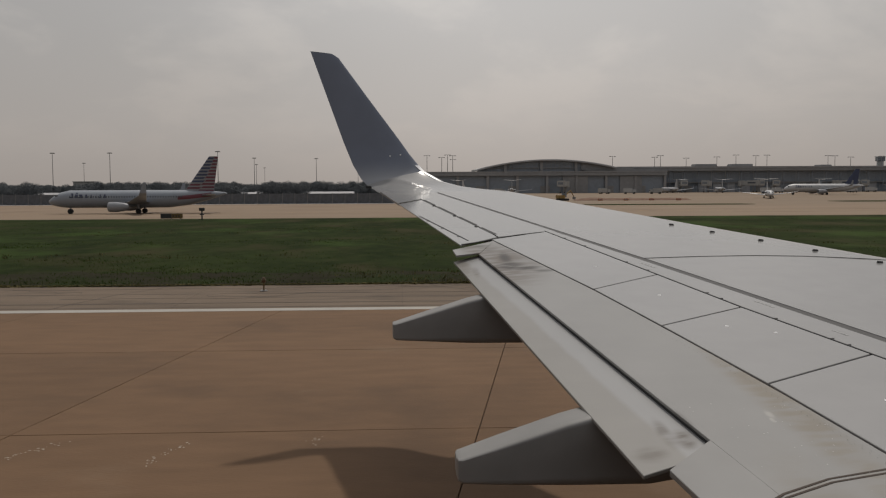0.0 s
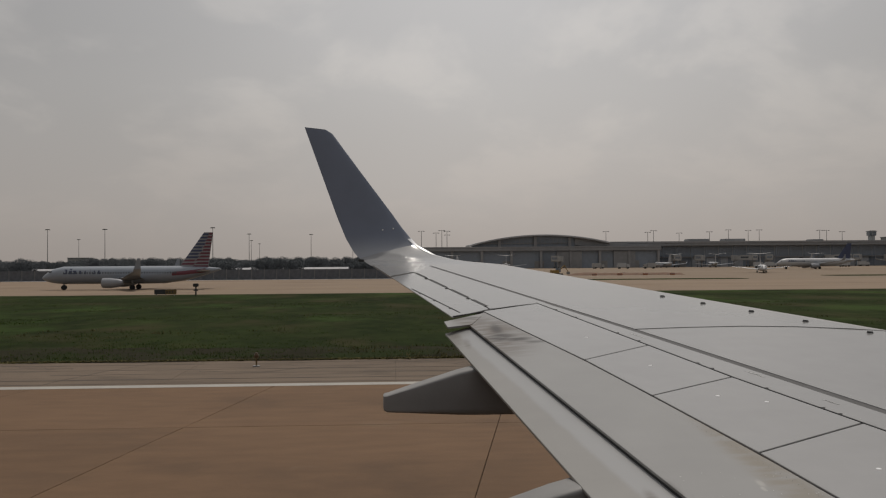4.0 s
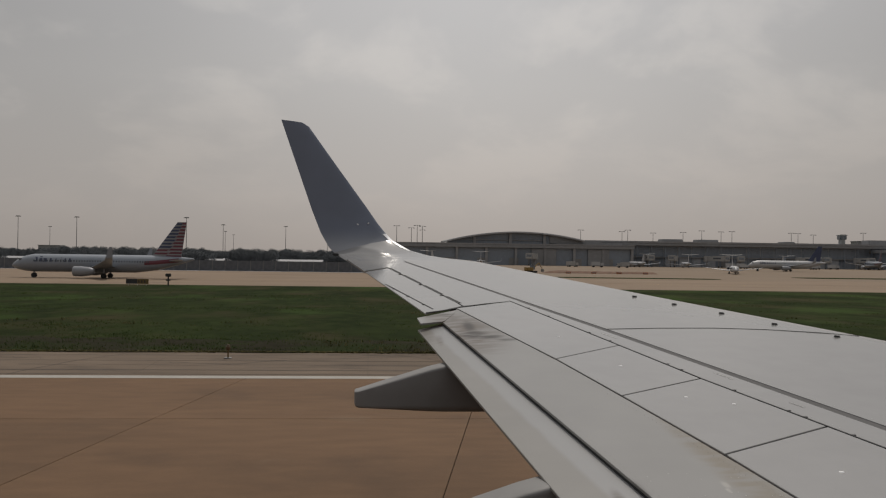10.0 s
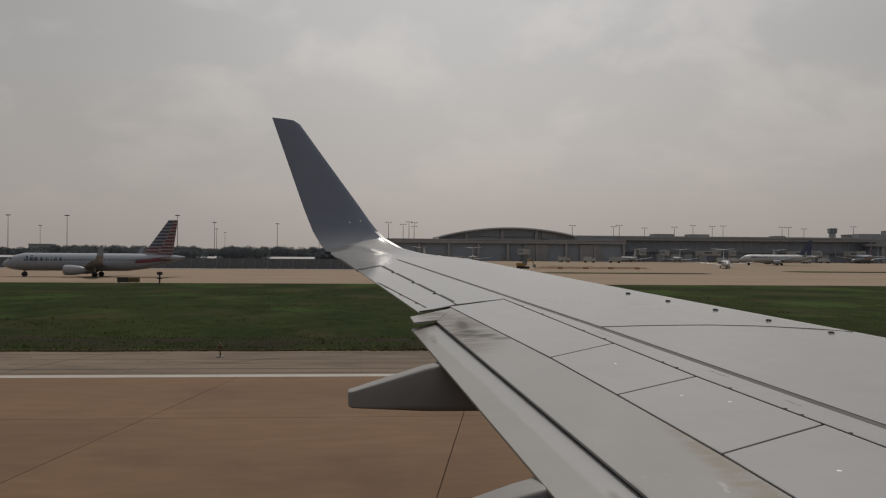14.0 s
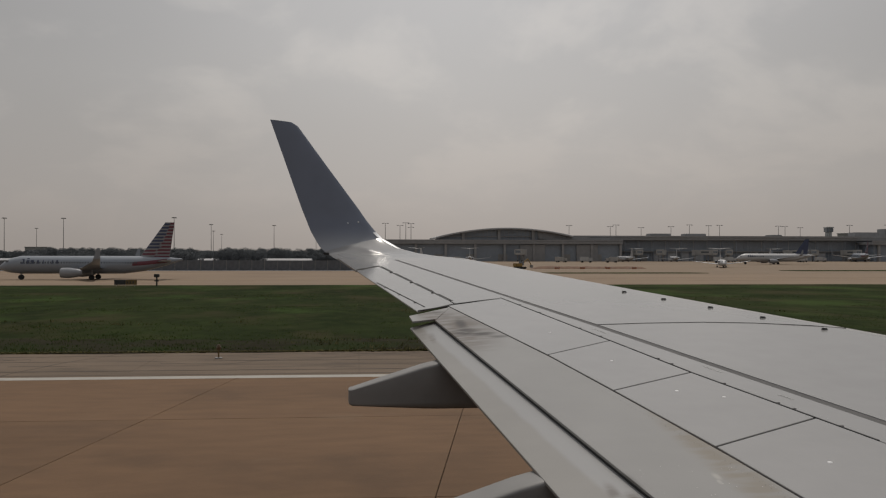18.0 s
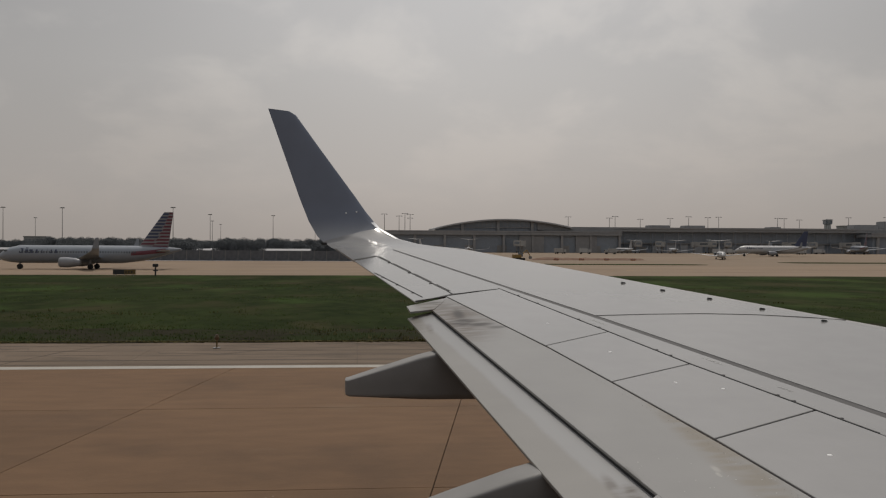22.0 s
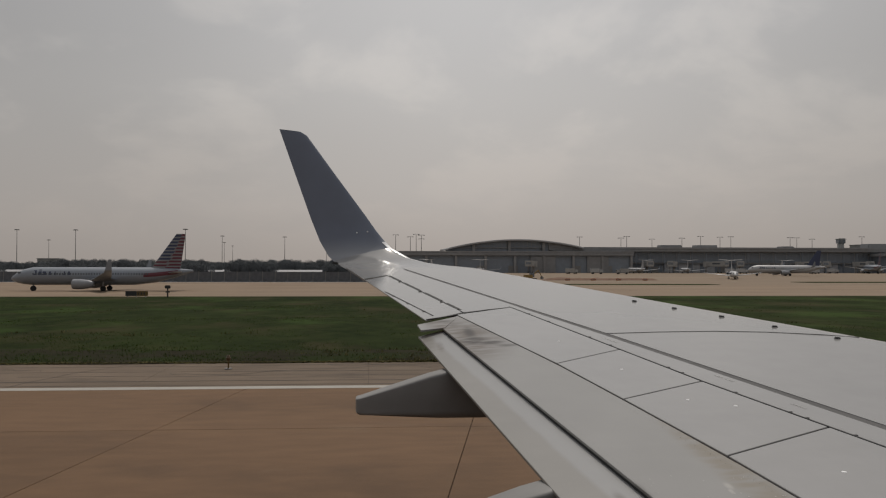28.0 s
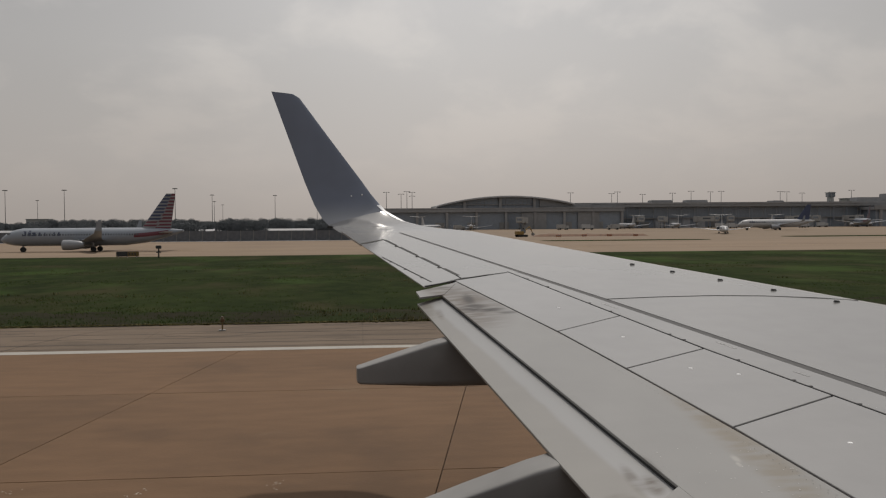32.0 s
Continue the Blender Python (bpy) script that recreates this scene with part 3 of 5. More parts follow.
def wing_section(lead, trail, inner, thick, n=9, flat=0.0):
    """Ring round a wing section from its nose to its tail and back."""
    lead, trail, inner = Vector(lead), Vector(trail), Vector(inner).normalized()
    a, b = [], []
    for i in range(n + 1):
        s = (1 - math.cos(math.pi * i / n)) / 2
        t = thick * (2.97 * math.sqrt(s) - 1.26 * s - 3.52 * s * s + 2.84 * s ** 3 - 1.03 * s ** 4) * 0.5
        t = t * (1 - flat) + flat * 0.5 * thick * min(1.0, 4.5 * math.sqrt(s * (1 - s)))
        p = lead.lerp(trail, s)
        a.append(p + inner * t)
        b.append(p - inner * t)
    return a + b[-2:0:-1]


TIP = [((1.90, 14.6, 3.756), (-0.28, 14.6, 3.756), (0, -0.11, 1), 0.07, 12, 1.0), ((1.74, 14.9, 3.7955), (-0.34, 14.9, 3.7955), (0, -0.11, 1), 0.07, 12, 1.0), ((1.42, 15.17, 3.822), (-0.415, 15.15, 3.828), (0, -0.13, 1), 0.075, 12, 0.85), ((1.06, 15.45, 3.87), (-0.47, 15.4, 3.86), (0, -0.2, 1), 0.085, 12, 0.55),
       ((0.72, 15.8, 3.96), (-0.55, 15.65, 3.90), (0, -0.5, 1), 0.10, 12, 0.2), ((0.40, 16.01, 4.15), (-0.585, 15.72, 3.93), (0, -1, 0.8), 0.092, 12)]
bm = loft(bmesh.new(), [wing_section(*s) for s in TIP])
part("wingtip_fairing", bm, TIP_PAINT, own, smooth=True)


def nose_cap(lead, trail, inner, thick):
    lead, trail, inner = Vector(lead), Vector(trail), Vector(inner).normalized()
    out = (lead - trail).normalized() * 0.003
    ring = []
    for s, sgn in ((0.07, 1), (0.03, 1), (0.008, 1), (0.0, 1), (0.008, -1), (0.03, -1), (0.07, -1)):
        t = thick * (2.97 * math.sqrt(s) - 1.26 * s - 3.52 * s * s) * 0.5 + 0.003
        ring.append(lead.lerp(trail, s) + inner * t * sgn + out)
    return ring


UPRIGHT = [((0.40, 16.01, 4.15), (-0.585, 15.72, 3.93), (0, -1, 0.8), 0.092), ((0.29, 16.05, 4.26), (-0.68, 15.9, 4.02), (0, -1, 0.55), 0.09), ((0.135, 16.09, 4.45), (-0.83, 16.06, 4.27), (0, -1, 0.3), 0.086), ((-0.04, 16.13, 4.70), (-0.985, 16.11, 4.65), (0, -1, 0.12), 0.08),
           ((-0.57, 16.22, 5.42), (-1.255, 16.21, 5.40), (0, -1, 0.1), 0.06), ((-1.07, 16.29, 6.11), (-1.52, 16.29, 6.14), (0, -1, 0.1), 0.04),
           ((-1.18, 16.30, 6.18), (-1.55, 16.30, 6.225), (0, -1, 0.1), 0.03)]
bm = loft(bmesh.new(), [wing_section(*s) for s in UPRIGHT])
part("nose_cap", loft(bmesh.new(), [nose_cap(*s) for s in [q[:4] for q in TIP[3:]] + UPRIGHT[1:2]], close=False), BARE_METAL, own, "polished bare metal leading edge", smooth=True)
part("winglet", bm, WINGLET_BLUE, own, "dark blue painted winglet", smooth=True)


def flap_fairing(y, tip, tail_z, top, low, wide):
    """A canoe-shaped cover of the flap track: blunt tail, flat flanks, deeper towards the wing."""
    bm = bmesh.new()
    rings = []
    for s, zt, lift, w in ((0.0, -0.03, 0.035, 0.5), (0.012, 0.0, 0.012, 0.72), (0.05, 0.02, 0.0, 0.82), (0.35, 0.31, 0.0, 0.95), (0.9, 0.83, 0.0, 1.0), (1.1, 0.98, 0.0, 1.0), (1.6, 0.95, 0.0, 1.0), (2.6, 0.8, 0.1, 0.8)):
        x = tip + s * (top[0] - tip)
        zt = tail_z[0] + zt * (top[1] - tail_z[0])
        zb = tail_z[1] + (low - tail_z[1]) * min(s, 1.0) + lift
        ring = []
        for dy, dz in ((1, -0.72), (1, -0.66), (1, 0.0), (1, 0.82), (0.99, 0.88), (0.95, 0.93), (0.88, 0.965), (0.78, 0.985), (0.5, 1.0), (0, 1.01), (-0.5, 1.0), (-0.78, 0.985), (-0.88, 0.965), (-0.95, 0.93), (-0.99, 0.88), (-1, 0.82), (-1, 0.0), (-1, -0.66), (-1, -0.72), (-0.96, -0.85), (-0.85, -0.94), (-0.5, -1), (0.5, -1), (0.85, -0.94), (0.96, -0.85)):
            ring.append((x, y + wide * w * dy, (zt + zb) / 2 + (zt - zb) / 2 * dz))
        rings.append(ring)
    ob = part("flap_track_fairing", loft(bm, rings), FAIRING_GREY, own)
    smooth_mesh(ob.data, 32)
    return ob


flap_fairing(8.2, -0.10, (2.71, 2.565), (0.62, 2.95), 2.53, 0.14)
flap_fairing(5.2, 0.28, (2.40, 2.26), (0.95, 2.64), 2.24, 0.15)

# small fittings of the wing
for y, x in ((11.21, 3.26), (10.64, 3.57), (10.05, 3.91), (9.41, 4.23), (8.76, 4.57), (8.1, 4.9)):
    bm = bmesh.new()
    z = wing_z(y) - 0.006
    loft(bm, [[(x - 0.032, y - 0.016, z), (x - 0.032, y + 0.016, z), (x - 0.025, y + 0.008, z + 0.024), (x - 0.025, y - 0.008, z + 0.024)],
              [(x + 0.03, y - 0.012, z), (x + 0.03, y + 0.012, z), (x + 0.02, y + 0.006, z + 0.02), (x + 0.02, y - 0.006, z + 0.02)]])
    part("vortex_generator", bm, SIGN_BLACK, own, "small dark fin")


def stud(x, y, r, mat, name, label="", high=0.004):
    bm = bmesh.new()
    tube(bm, (x, y, wing_z(y)), (x, y, wing_z(y) + high), r, r * 0.8, 10)
    part(name, bm, mat, own, label)


for y, x in ((8.69, 1.80), (7.48, 2.07), (6.50, 2.28), (6.32, 2.56), (4.93, 2.61)):
    stud(x, y, 0.016, RIVET_WHITE, "panel_fastener", "white painted fastener")
for y in np.arange(3.9, 6.6, 0.055):
    stud(interp(y, SPOILER_AFT) - 0.075, y, 0.0022, FAIRING_GREY, "rivet", high=0.001)
for y in (5.6, 6.0, 6.15, 6.7, 7.35, 7.55, 8.5, 8.9, 9.8, 10.3):
    x = interp(y, HINGE)
    bm = box(-0.004, 0.022, -0.012, 0.012, 0, 0.005, 0.001)
    bmesh.ops.translate(bm, verts=bm.verts, vec=(x + 0.01, y, wing_z(y)))
    part("hinge_cover", bm, SEALANT, own)
for y in (11.2, 12.1, 13.1):
    x = interp(y, SLOT)
    bm = box(-0.03, 0.015, -0.03, 0.03, 0, 0.006, 0.002)
    bmesh.ops.translate(bm, verts=bm.verts, vec=(x - 0.01, y, wing_z(y)))
    part("aileron_hinge", bm, SIGN_BLACK, own)
# the tab line on the aileron, the curved slat seam, the flap end stains, the winglet lights
TAB = [(10.14, 0.72), (12.12, 0.21)]
panel("tab_seam", TAB, [(y, x + 0.016) for y, x in TAB], (10.2, 12.1), (10.2, 12.1), DARK_GAP, own, top=0.001, thick=0.004, gap=0.0, n=6)
for y in (10.5, 11.1, 11.7):
    x = interp(y, TAB)
    plate_ = box(-0.016, 0.016, -0.014, 0.014, 0, 0.004, 0.001)
    bmesh.ops.translate(plate_, verts=plate_.verts, vec=(x, y, wing_z(y)))
    part("tab_hinge", plate_, SIGN_BLACK, own)
bm = bmesh.new()
line = [(2.37, 9.08), (2.9, 9.15), (3.49, 9.18), (4.0, 9.12), (4.51, 8.97), (4.72, 8.89), (4.83, 8.84)]
rings = []
for x, y in line:
    z = wing_z(y) + (-0.003 if x > 4.7 else 0.001)
    rings.append([(x, y - 0.0055, z - 0.006), (x, y + 0.0055, z - 0.006), (x, y + 0.0055, z + 0.003), (x, y - 0.0055, z + 0.003)])
part("slat_seam", loft(bm, rings), SEALANT, own)
# dark slot before the aileron, in lengths between its hinges; the lip at the flap's outer end; the seam of the inboard flap
for ya, yb in ((10.6, 11.1), (11.3, 12.0), (12.2, 13.0), (13.2, 13.78)):
    panel("aileron_slot", [(y, x - 0.022) for y, x in SLOT], [(y, x + 0.03) for y, x in SLOT], (ya, yb), (ya, yb), DARK_GAP, own, top=0.003, thick=0.02, gap=0.0, n=4)


def plate(name, corners, mat, top, thick=0.02):
    rings = [[(x, y, wing_z(y) + top - d) for x, y in corners] for d in (thick, 0.0)]
    return part(name, loft(bmesh.new(), rings), mat, own)


def slanted_plate(name, corners, mat, off):
    """A thin strip that follows the slope of the flap's upper skin."""
    rings = []
    for d in (0.006, 0.0):
        ring = []
        for x, y in corners:
            y -= off
            xe, xs = interp(y, FLAP_EDGE), interp(y, SPOILER_AFT)
            ring.append((x, y, wing_z(y) - 0.03 * min(1.0, max(0.0, (xs - x) / (xs - xe))) + 0.002 - d))
        rings.append(ring)
    return part(name, loft(bmesh.new(), rings), mat, own)


rings = [[(x, y, wing_z(y) + off - d) for x, y, off in ((0.52, 9.79, -0.03), (0.99, 10.15, 0.0015), (0.79, 9.57, -0.0235), (0.54, 9.47, -0.03))] for d in (0.018, 0.0)]
part("flap_end_lip", loft(bmesh.new(), rings), FLAP_PAINT, own, "sooty brown end of the flap")


def seam(name, points, wide, mat=DARK_GAP):
    """A dark open joint that runs over the skin: points of (x, y); wide: its width along x and along y."""
    rings_ = []
    for x, y in points:
        a, b = (x - wide[0] / 2, y - wide[1] / 2), (x + wide[0] / 2, y + wide[1] / 2)
        rings_.append([(*a, wing_z(a[1]) - 0.004), (*b, wing_z(b[1]) - 0.004), (*b, wing_z(b[1]) + 0.004), (*a, wing_z(a[1]) + 0.004)])
    part(name, loft(bmesh.new(), rings_), mat, own)


part("tip_light", box(-0.60, -0.50, 15.50, 15.60, 3.875, 3.915, 0.012), SIGN_BLACK, own, "dark position light at the wingtip's aft corner")
seam("spoiler_end_seam", ((0.62, 9.93), (0.78, 10.06), (0.96, 10.23), (1.12, 10.4), (1.36, 10.58), (1.63, 10.74)), (0.0, 0.032))
seam("aileron_end_seam", ((-0.05, 13.39), (0.1, 13.58), (0.29, 13.84)), (0.0, 0.07))
seam("hinge_seam", [(interp(y, HINGE) + 0.004, y) for y in np.linspace(5.3, 10.8, 20)], (0.013, 0.0))
for off in (0.0, 0.035):
    slanted_plate("inboard_seam", ((1.46, 3.77), (1.60, 3.885), (1.85, 4.0), (2.20, 4.075), (2.20, 4.06), (1.86, 3.99), (1.61, 3.875), (1.47, 3.762)), JOINT, off)
for x, z in ((-0.20, 4.42), (-0.02, 4.44)):
    bm = bmesh.new()
    bmesh.ops.create_icosphere(bm, subdivisions=2, radius=0.014)
    bmesh.ops.translate(bm, verts=bm.verts, vec=(x, 16.045, z))
    part("winglet_stud", bm, RIVET_WHITE, own, "small bright stud")

# chips in the paint of the inboard flap
rng = np.random.default_rng(31)
bm = bmesh.new()
for _ in range(60):
    y = rng.uniform(3.75, 5.0)
    x = rng.uniform(interp(y, FLAP_EDGE) + 0.06, interp(y, SPOILER_AFT) - 0.04)
    low = 0.03 * (interp(y, SPOILER_AFT) - x) / (interp(y, SPOILER_AFT) - interp(y, FLAP_EDGE))
    bmesh.ops.create_circle(bm, cap_ends=True, segments=5, radius=rng.uniform(0.001, 0.0035), matrix=Matrix.Translation((x, y, wing_z(y) - low + 0.002)) @ Matrix.Rotation(0.11, 4, "X") @ Matrix.Scale(rng.uniform(1, 2.5), 4, (0, 1, 0)))
tagged(part("paint_chips", bm, CHIP, own), kind="stuff")

# placards too small to read, and rows of fasteners
for x, y, w, l in ((2.80, 7.15, 0.012, 0.22), (2.3, 8.75, 0.010, 0.26), (3.0, 6.3, 0.010, 0.14)):
    for k in range(5):
        ya, yb = y - l / 2 + k * l / 5, y - l / 2 + (k + 0.65) * l / 5
        plate("placard", ((x - w - 0.29 * (ya - y), ya), (x + w - 0.29 * (ya - y), ya), (x + w - 0.29 * (yb - y), yb), (x - w - 0.29 * (yb - y), yb)), STEEL, 0.0012, 0.003)
bm = bmesh.new()
for line, off, y0, y1, step in ((HINGE, 0.06, 4.2, 10.6, 0.06), (BAND, 0.07, 4.6, 14.8, 0.08), (SPOILER_AFT, -0.05, 3.9, 9.9, 0.06), (FLAP_EDGE, 0.05, 4.6, 9.5, 0.07)):
    for y in np.arange(y0, y1, step):
        x = interp(y, line) + off
        z = wing_z(y) - (0.027 if line is FLAP_EDGE else 0.001)
        bmesh.ops.create_circle(bm, cap_ends=True, segments=6, radius=0.0035, matrix=Matrix.Translation((x, y, z + 0.003)) @ Matrix.Rotation(0.11, 4, "X"))
tagged(part("rivet_line", bm, STEEL, own), kind="stuff")

# fuselage round the camera, with the window open, and the wheels on the runway
MID_Y, MID_Z = -1.55, 3.35


def hull(name, radius, mat, reach):
    bm = bmesh.new()
    stations = [(x, radius, 0.0) for x in (-0.42, 0.42)]
    stations = [(-reach, 0.35, 1.2), (-reach + 5, 1.2, 0.5), (-reach + 9, radius, 0.0)] + stations + [(reach - 5, radius, 0), (reach - 2, radius * 0.8, -0.15), (reach, 0.3, -0.5)]
    angles = [-90 + 10 * k for k in range(36)]
    rings = [[(x, MID_Y + r * math.cos(radians(a)), MID_Z + dz + r * math.sin(radians(a))) for a in angles] for x, r, dz in stations]
    vs = [[bm.verts.new(p) for p in ring] for ring in rings]
    for k, (a, b) in enumerate(zip(vs, vs[1:])):
        for i, ang in enumerate(angles):
            if k == 3 and 0 <= ang < 40:
                continue
            j = (i + 1) % 36
            bm.faces.new((a[i], b[i], b[j], a[j]))
    bm.faces.new(vs[0])
    bm.faces.new(vs[-1][::-1])
    return part(name, bm, mat, own, smooth=True)


hull("fuselage", 1.88, HULL_WHITE, 16.0)
hull("cabin_lining", 1.83, HULL_WHITE, 15.7)
for x, side in ((3.6, 1), (3.6, -1), (13.5, 0)):
    y = MID_Y + side * 2.86
    bm = bmesh.new()
    tube(bm, (x, y, 0.5), (x, y, 2.4 if side else 1.9), 0.11, n=10)
    leg = part("landing_gear", bm, STEEL, own, smooth=True)
    for off in (-0.28, 0.28):
        bm = bmesh.new()
        tube(bm, (x, y + off - 0.14, 0.56), (x, y + off + 0.14, 0.56), 0.56, n=24)
        part("wheel", bm, TYRE, leg, smooth=True)


# ---- the airfield ----
FALL = [(40.0, 0.0), (190.0, -1.7), (280.0, -1.7), (480.0, -0.5)]      # the field drops away from the runway
GRASS_END = 156.0


def ground_z(y):
    return interp(y, FALL)


def sheet(name, x0, x1, y0, y1, z, mat, label, category):
    """A level or gently folding piece of ground."""
    bm = bmesh.new()
    ys = [y0] + [q for q, _ in FALL if y0 < q < y1] + [y1]
    rows = [[bm.verts.new((x, y, ground_z(y) + z)) for x in (x0, x1)] for y in ys]
    for a, b in zip(rows, rows[1:]):
        bm.faces.new((a[0], a[1], b[1], b[0]))
    ob = new(name, mesh_from(name, bm, mat))
    return tagged(ob, label, category, kind="structure")


def lawn(x0, x1, y0, y1, label, corner=26.0, step=5.0, lift=0.012):
    """A field of grass with rounded corners and an uneven edge."""
    bm = bmesh.new()
    n = max(4, int((x1 - x0) / step))
    cols = []
    for i in range(n + 1):
        x = x0 + (x1 - x0) * i / n
        d = min(corner, x - x0, x1 - x)
        cut = corner - math.sqrt(max(0.0, corner ** 2 - (corner - d) ** 2))
        lo = y0 + cut + 0.5 * noise.noise((x * 0.14, 3.1, 0))
        hi = y1 - cut + 0.8 * noise.noise((x * 0.14, 7.7, 0))
        cols.append([bm.verts.new((x, y, ground_z(y) + lift)) for y in (lo, max(lo, min(hi, 40.0)), max(lo, min(hi, 190.0)), max(lo, min(hi, 280.0)), hi)])
    for a, b in zip(cols, cols[1:]):
        for k in range(4):
            bm.faces.new((a[k], b[k], b[k + 1], a[k + 1]))
    bmesh.ops.dissolve_degenerate(bm, dist=0.001, edges=bm.edges)
    return tagged(new("grass", mesh_from("grass", bm, GRASS)), label, "grass", kind="structure")


def painted_curve(name, label, points, wide, mat):
    """A painted line on the ground along the given way."""
    bm = bmesh.new()
    last = None
    for (xa, ya), (xb, yb) in zip(points, points[1:]):
        way = Vector((xb - xa, yb - ya, 0)).normalized() * wide / 2
        pair = [bm.verts.new((xa - way.y * q, ya + way.x * q, ground_z(ya + way.x * q) + 0.012)) for q in (1, -1)]
        if last:
            bm.faces.new((last[1], pair[1], pair[0], last[0]))
        last = pair
    return tagged(new(name, mesh_from(name, bm, mat)), label, "marking", kind="structure")


sheet("ground", -4800, 4800, -2500, 4850, -0.15, FIELD, "flat dull green and brown airfield ground reaching the horizon", "ground")
for x0, x1 in ((-900, -322), (-150, 106), (186, 334), (392, 448), (520, 900)):
    lawn(x0, x1, 37.5, GRASS_END, "mown dark green grass beside runway and taxiway")
sheet("taxiway", -900, 900, GRASS_END - 1, 262, 0.0, TAXI, "pale tan concrete taxiway", "pavement")
sheet("taxiway", -900, 6, 262, 300, 0.0, TAXI, "pale tan concrete taxiway before the fence", "pavement")
for x0, x1 in ((-350, -122), (78, 214), (306, 420), (420, 548)):
    sheet("taxiway", x0, x1, 37.58, GRASS_END - 1, 0.0, TAXI, "tan concrete taxiway crossing from the runway through the grass", "pavement")
for mid_x in (-236, 146, 363, 484):
    bend = [(mid_x - 95 + 95 * math.sin(a), 2 + 95 * (1 - math.cos(a))) for a in np.linspace(0, math.pi / 2, 24)]
    painted_curve("lead_off_line", "curved yellow painted lead-off line from the runway", bend + [(mid_x, y) for y in (110, 130, 150, 170, 189, 191, 208)], 0.3, LINE_YELLOW)
painted_curve("taxiway_line", "long yellow painted taxiway centre line", [(x, 205.0) for x in (-890, -300, 300, 890)], 0.22, LINE_YELLOW)
sheet("asphalt_patch", 316, 350, 37.7, 74, 0.006, ASPHALT, "dark grey asphalt fillet beside the crossing taxiway", "pavement")
sheet("apron", 6, 1500, 262, 640, 0.004, APRON, "wide tan concrete apron before the terminal", "pavement")
sheet("car_park", -420, 6, 300, 500, 0.0, HAZED_GREY, "dark asphalt car park behind the fence", "pavement")
runway = sheet("runway", -900, 900, -40, 37.6, -0.05, JOINT, "brown weathered concrete runway with open joints", "runway")
SLAB, FIRST_X, FIRST_Y, SKEW = 7.45, 2.45, 22.3, 0.165


def slab_mesh(wide, deep, skew):
    """One concrete slab; its upper edges are chipped by traffic and wander a little."""
    chip = random.Random(4)
    corners = ((0, 0), (wide, 0), (wide, deep), (0, deep))
    foot, lip, top = [], [], []
    for (x0, y0), (x1, y1) in zip(corners, corners[1:] + corners[:1]):
        for k in range(6):
            x, y = x0 + (x1 - x0) * k / 6, y0 + (y1 - y0) * k / 6
            worn = 0.013 + 0.016 * chip.random() ** 2
            for ring, d, z in ((foot, 0.008, -0.05), (lip, 0.008, -0.008), (top, worn, 0.0)):
                u, v = min(max(x, d), wide - d), min(max(y, d), deep - d)
                ring.append((u + skew * v, v, z))
    return mesh_from("slab", loft(bmesh.new(), [foot, lip, top]), CONCRETE)


slab = slab_mesh(SLAB, SLAB, SKEW)
for j in range(-2, 1):
    for i in range(-7, 7):
        y = FIRST_Y + j * SLAB
        ob = new("slab", slab)
        ob.location = (FIRST_X + i * SLAB + SKEW * (y - FIRST_Y), y, 0)
        ob.parent = runway
bm = bmesh.new()
edge0, edge1 = FIRST_X - 7 * SLAB, FIRST_X + 7 * SLAB
y0, y1 = FIRST_Y - 2 * SLAB, FIRST_Y + SLAB
for x0, x1, left in ((-900, edge0, True), (edge1, 900, False)):
    k = lambda y: SKEW * (y - FIRST_Y)
    pts = [(x0 + (0 if left else k(y0)), y0), (x1 + (k(y0) if left else 0), y0), (x1 + (k(y1) if left else 0), y1), (x0 + (0 if left else k(y1)), y1)]
    bm.faces.new([bm.verts.new((x, y, 0)) for x, y in pts])
bm.faces.new([bm.verts.new((x, y, 0)) for x, y in ((-900, -40), (900, -40), (900, y0 - 0.02), (-900, y0 - 0.02))])
tagged(part("outer_slabs", bm, CONCRETE, runway), kind="stuff")
for a, b in ((29.78, 31.6), (31.63, 34.4), (34.43, 37.55)):
    xs = [-900, -60, *np.arange(-45, 60, 7.5), 75, 900]
    for x0, x1 in zip(xs, xs[1:]):
        part("shoulder_slab", add_box(bmesh.new(), x0 + 0.005, x1 - 0.005, a, b, -0.05, -0.003), SHOULDER, runway)
tar = thing("tar_seam", "wandering black tar seams and cracks in the shoulder concrete", "tar seam", kind="structure")
rng = np.random.default_rng(8)


def tar_line(xs, ys, wide):
    """A poured tar joint of uneven width along the given way."""
    bm = bmesh.new()
    last = None
    for k, (x, y) in enumerate(zip(xs, ys)):
        w = wide * (0.55 + 0.9 * rng.random())
        along = abs(xs[-1] - xs[0]) > abs(ys[-1] - ys[0])
        pair = [bm.verts.new((x - (0 if along else w / 6), y - (w / 2 if along else 0), 0.002)), bm.verts.new((x + (0 if along else w / 6), y + (w / 2 if along else 0), 0.002))]
        if last:
            bm.faces.new((last[0], pair[0], pair[1], last[1]))
        last = pair
    part("seam", bm, JOINT, tar)


for y, wide, amp, x0, x1 in ((30.55, 0.08, 0.06, -60, 70), (31.62, 0.1, 0.06, -40, 70), (34.4, 0.07, 0.1, -60, 20), (36.3, 0.09, 0.5, -34, 8), (33.1, 0.08, 0.35, -12, 60), (37.35, 0.3, 0.15, -60, 70)):
    xs = np.linspace(x0, x1, 150)
    tar_line(xs, [y + amp * (noise.noise((x * 0.22, y, 0)) + 0.5 * noise.noise((x * 0.9, y, 3))) for x in xs], wide)
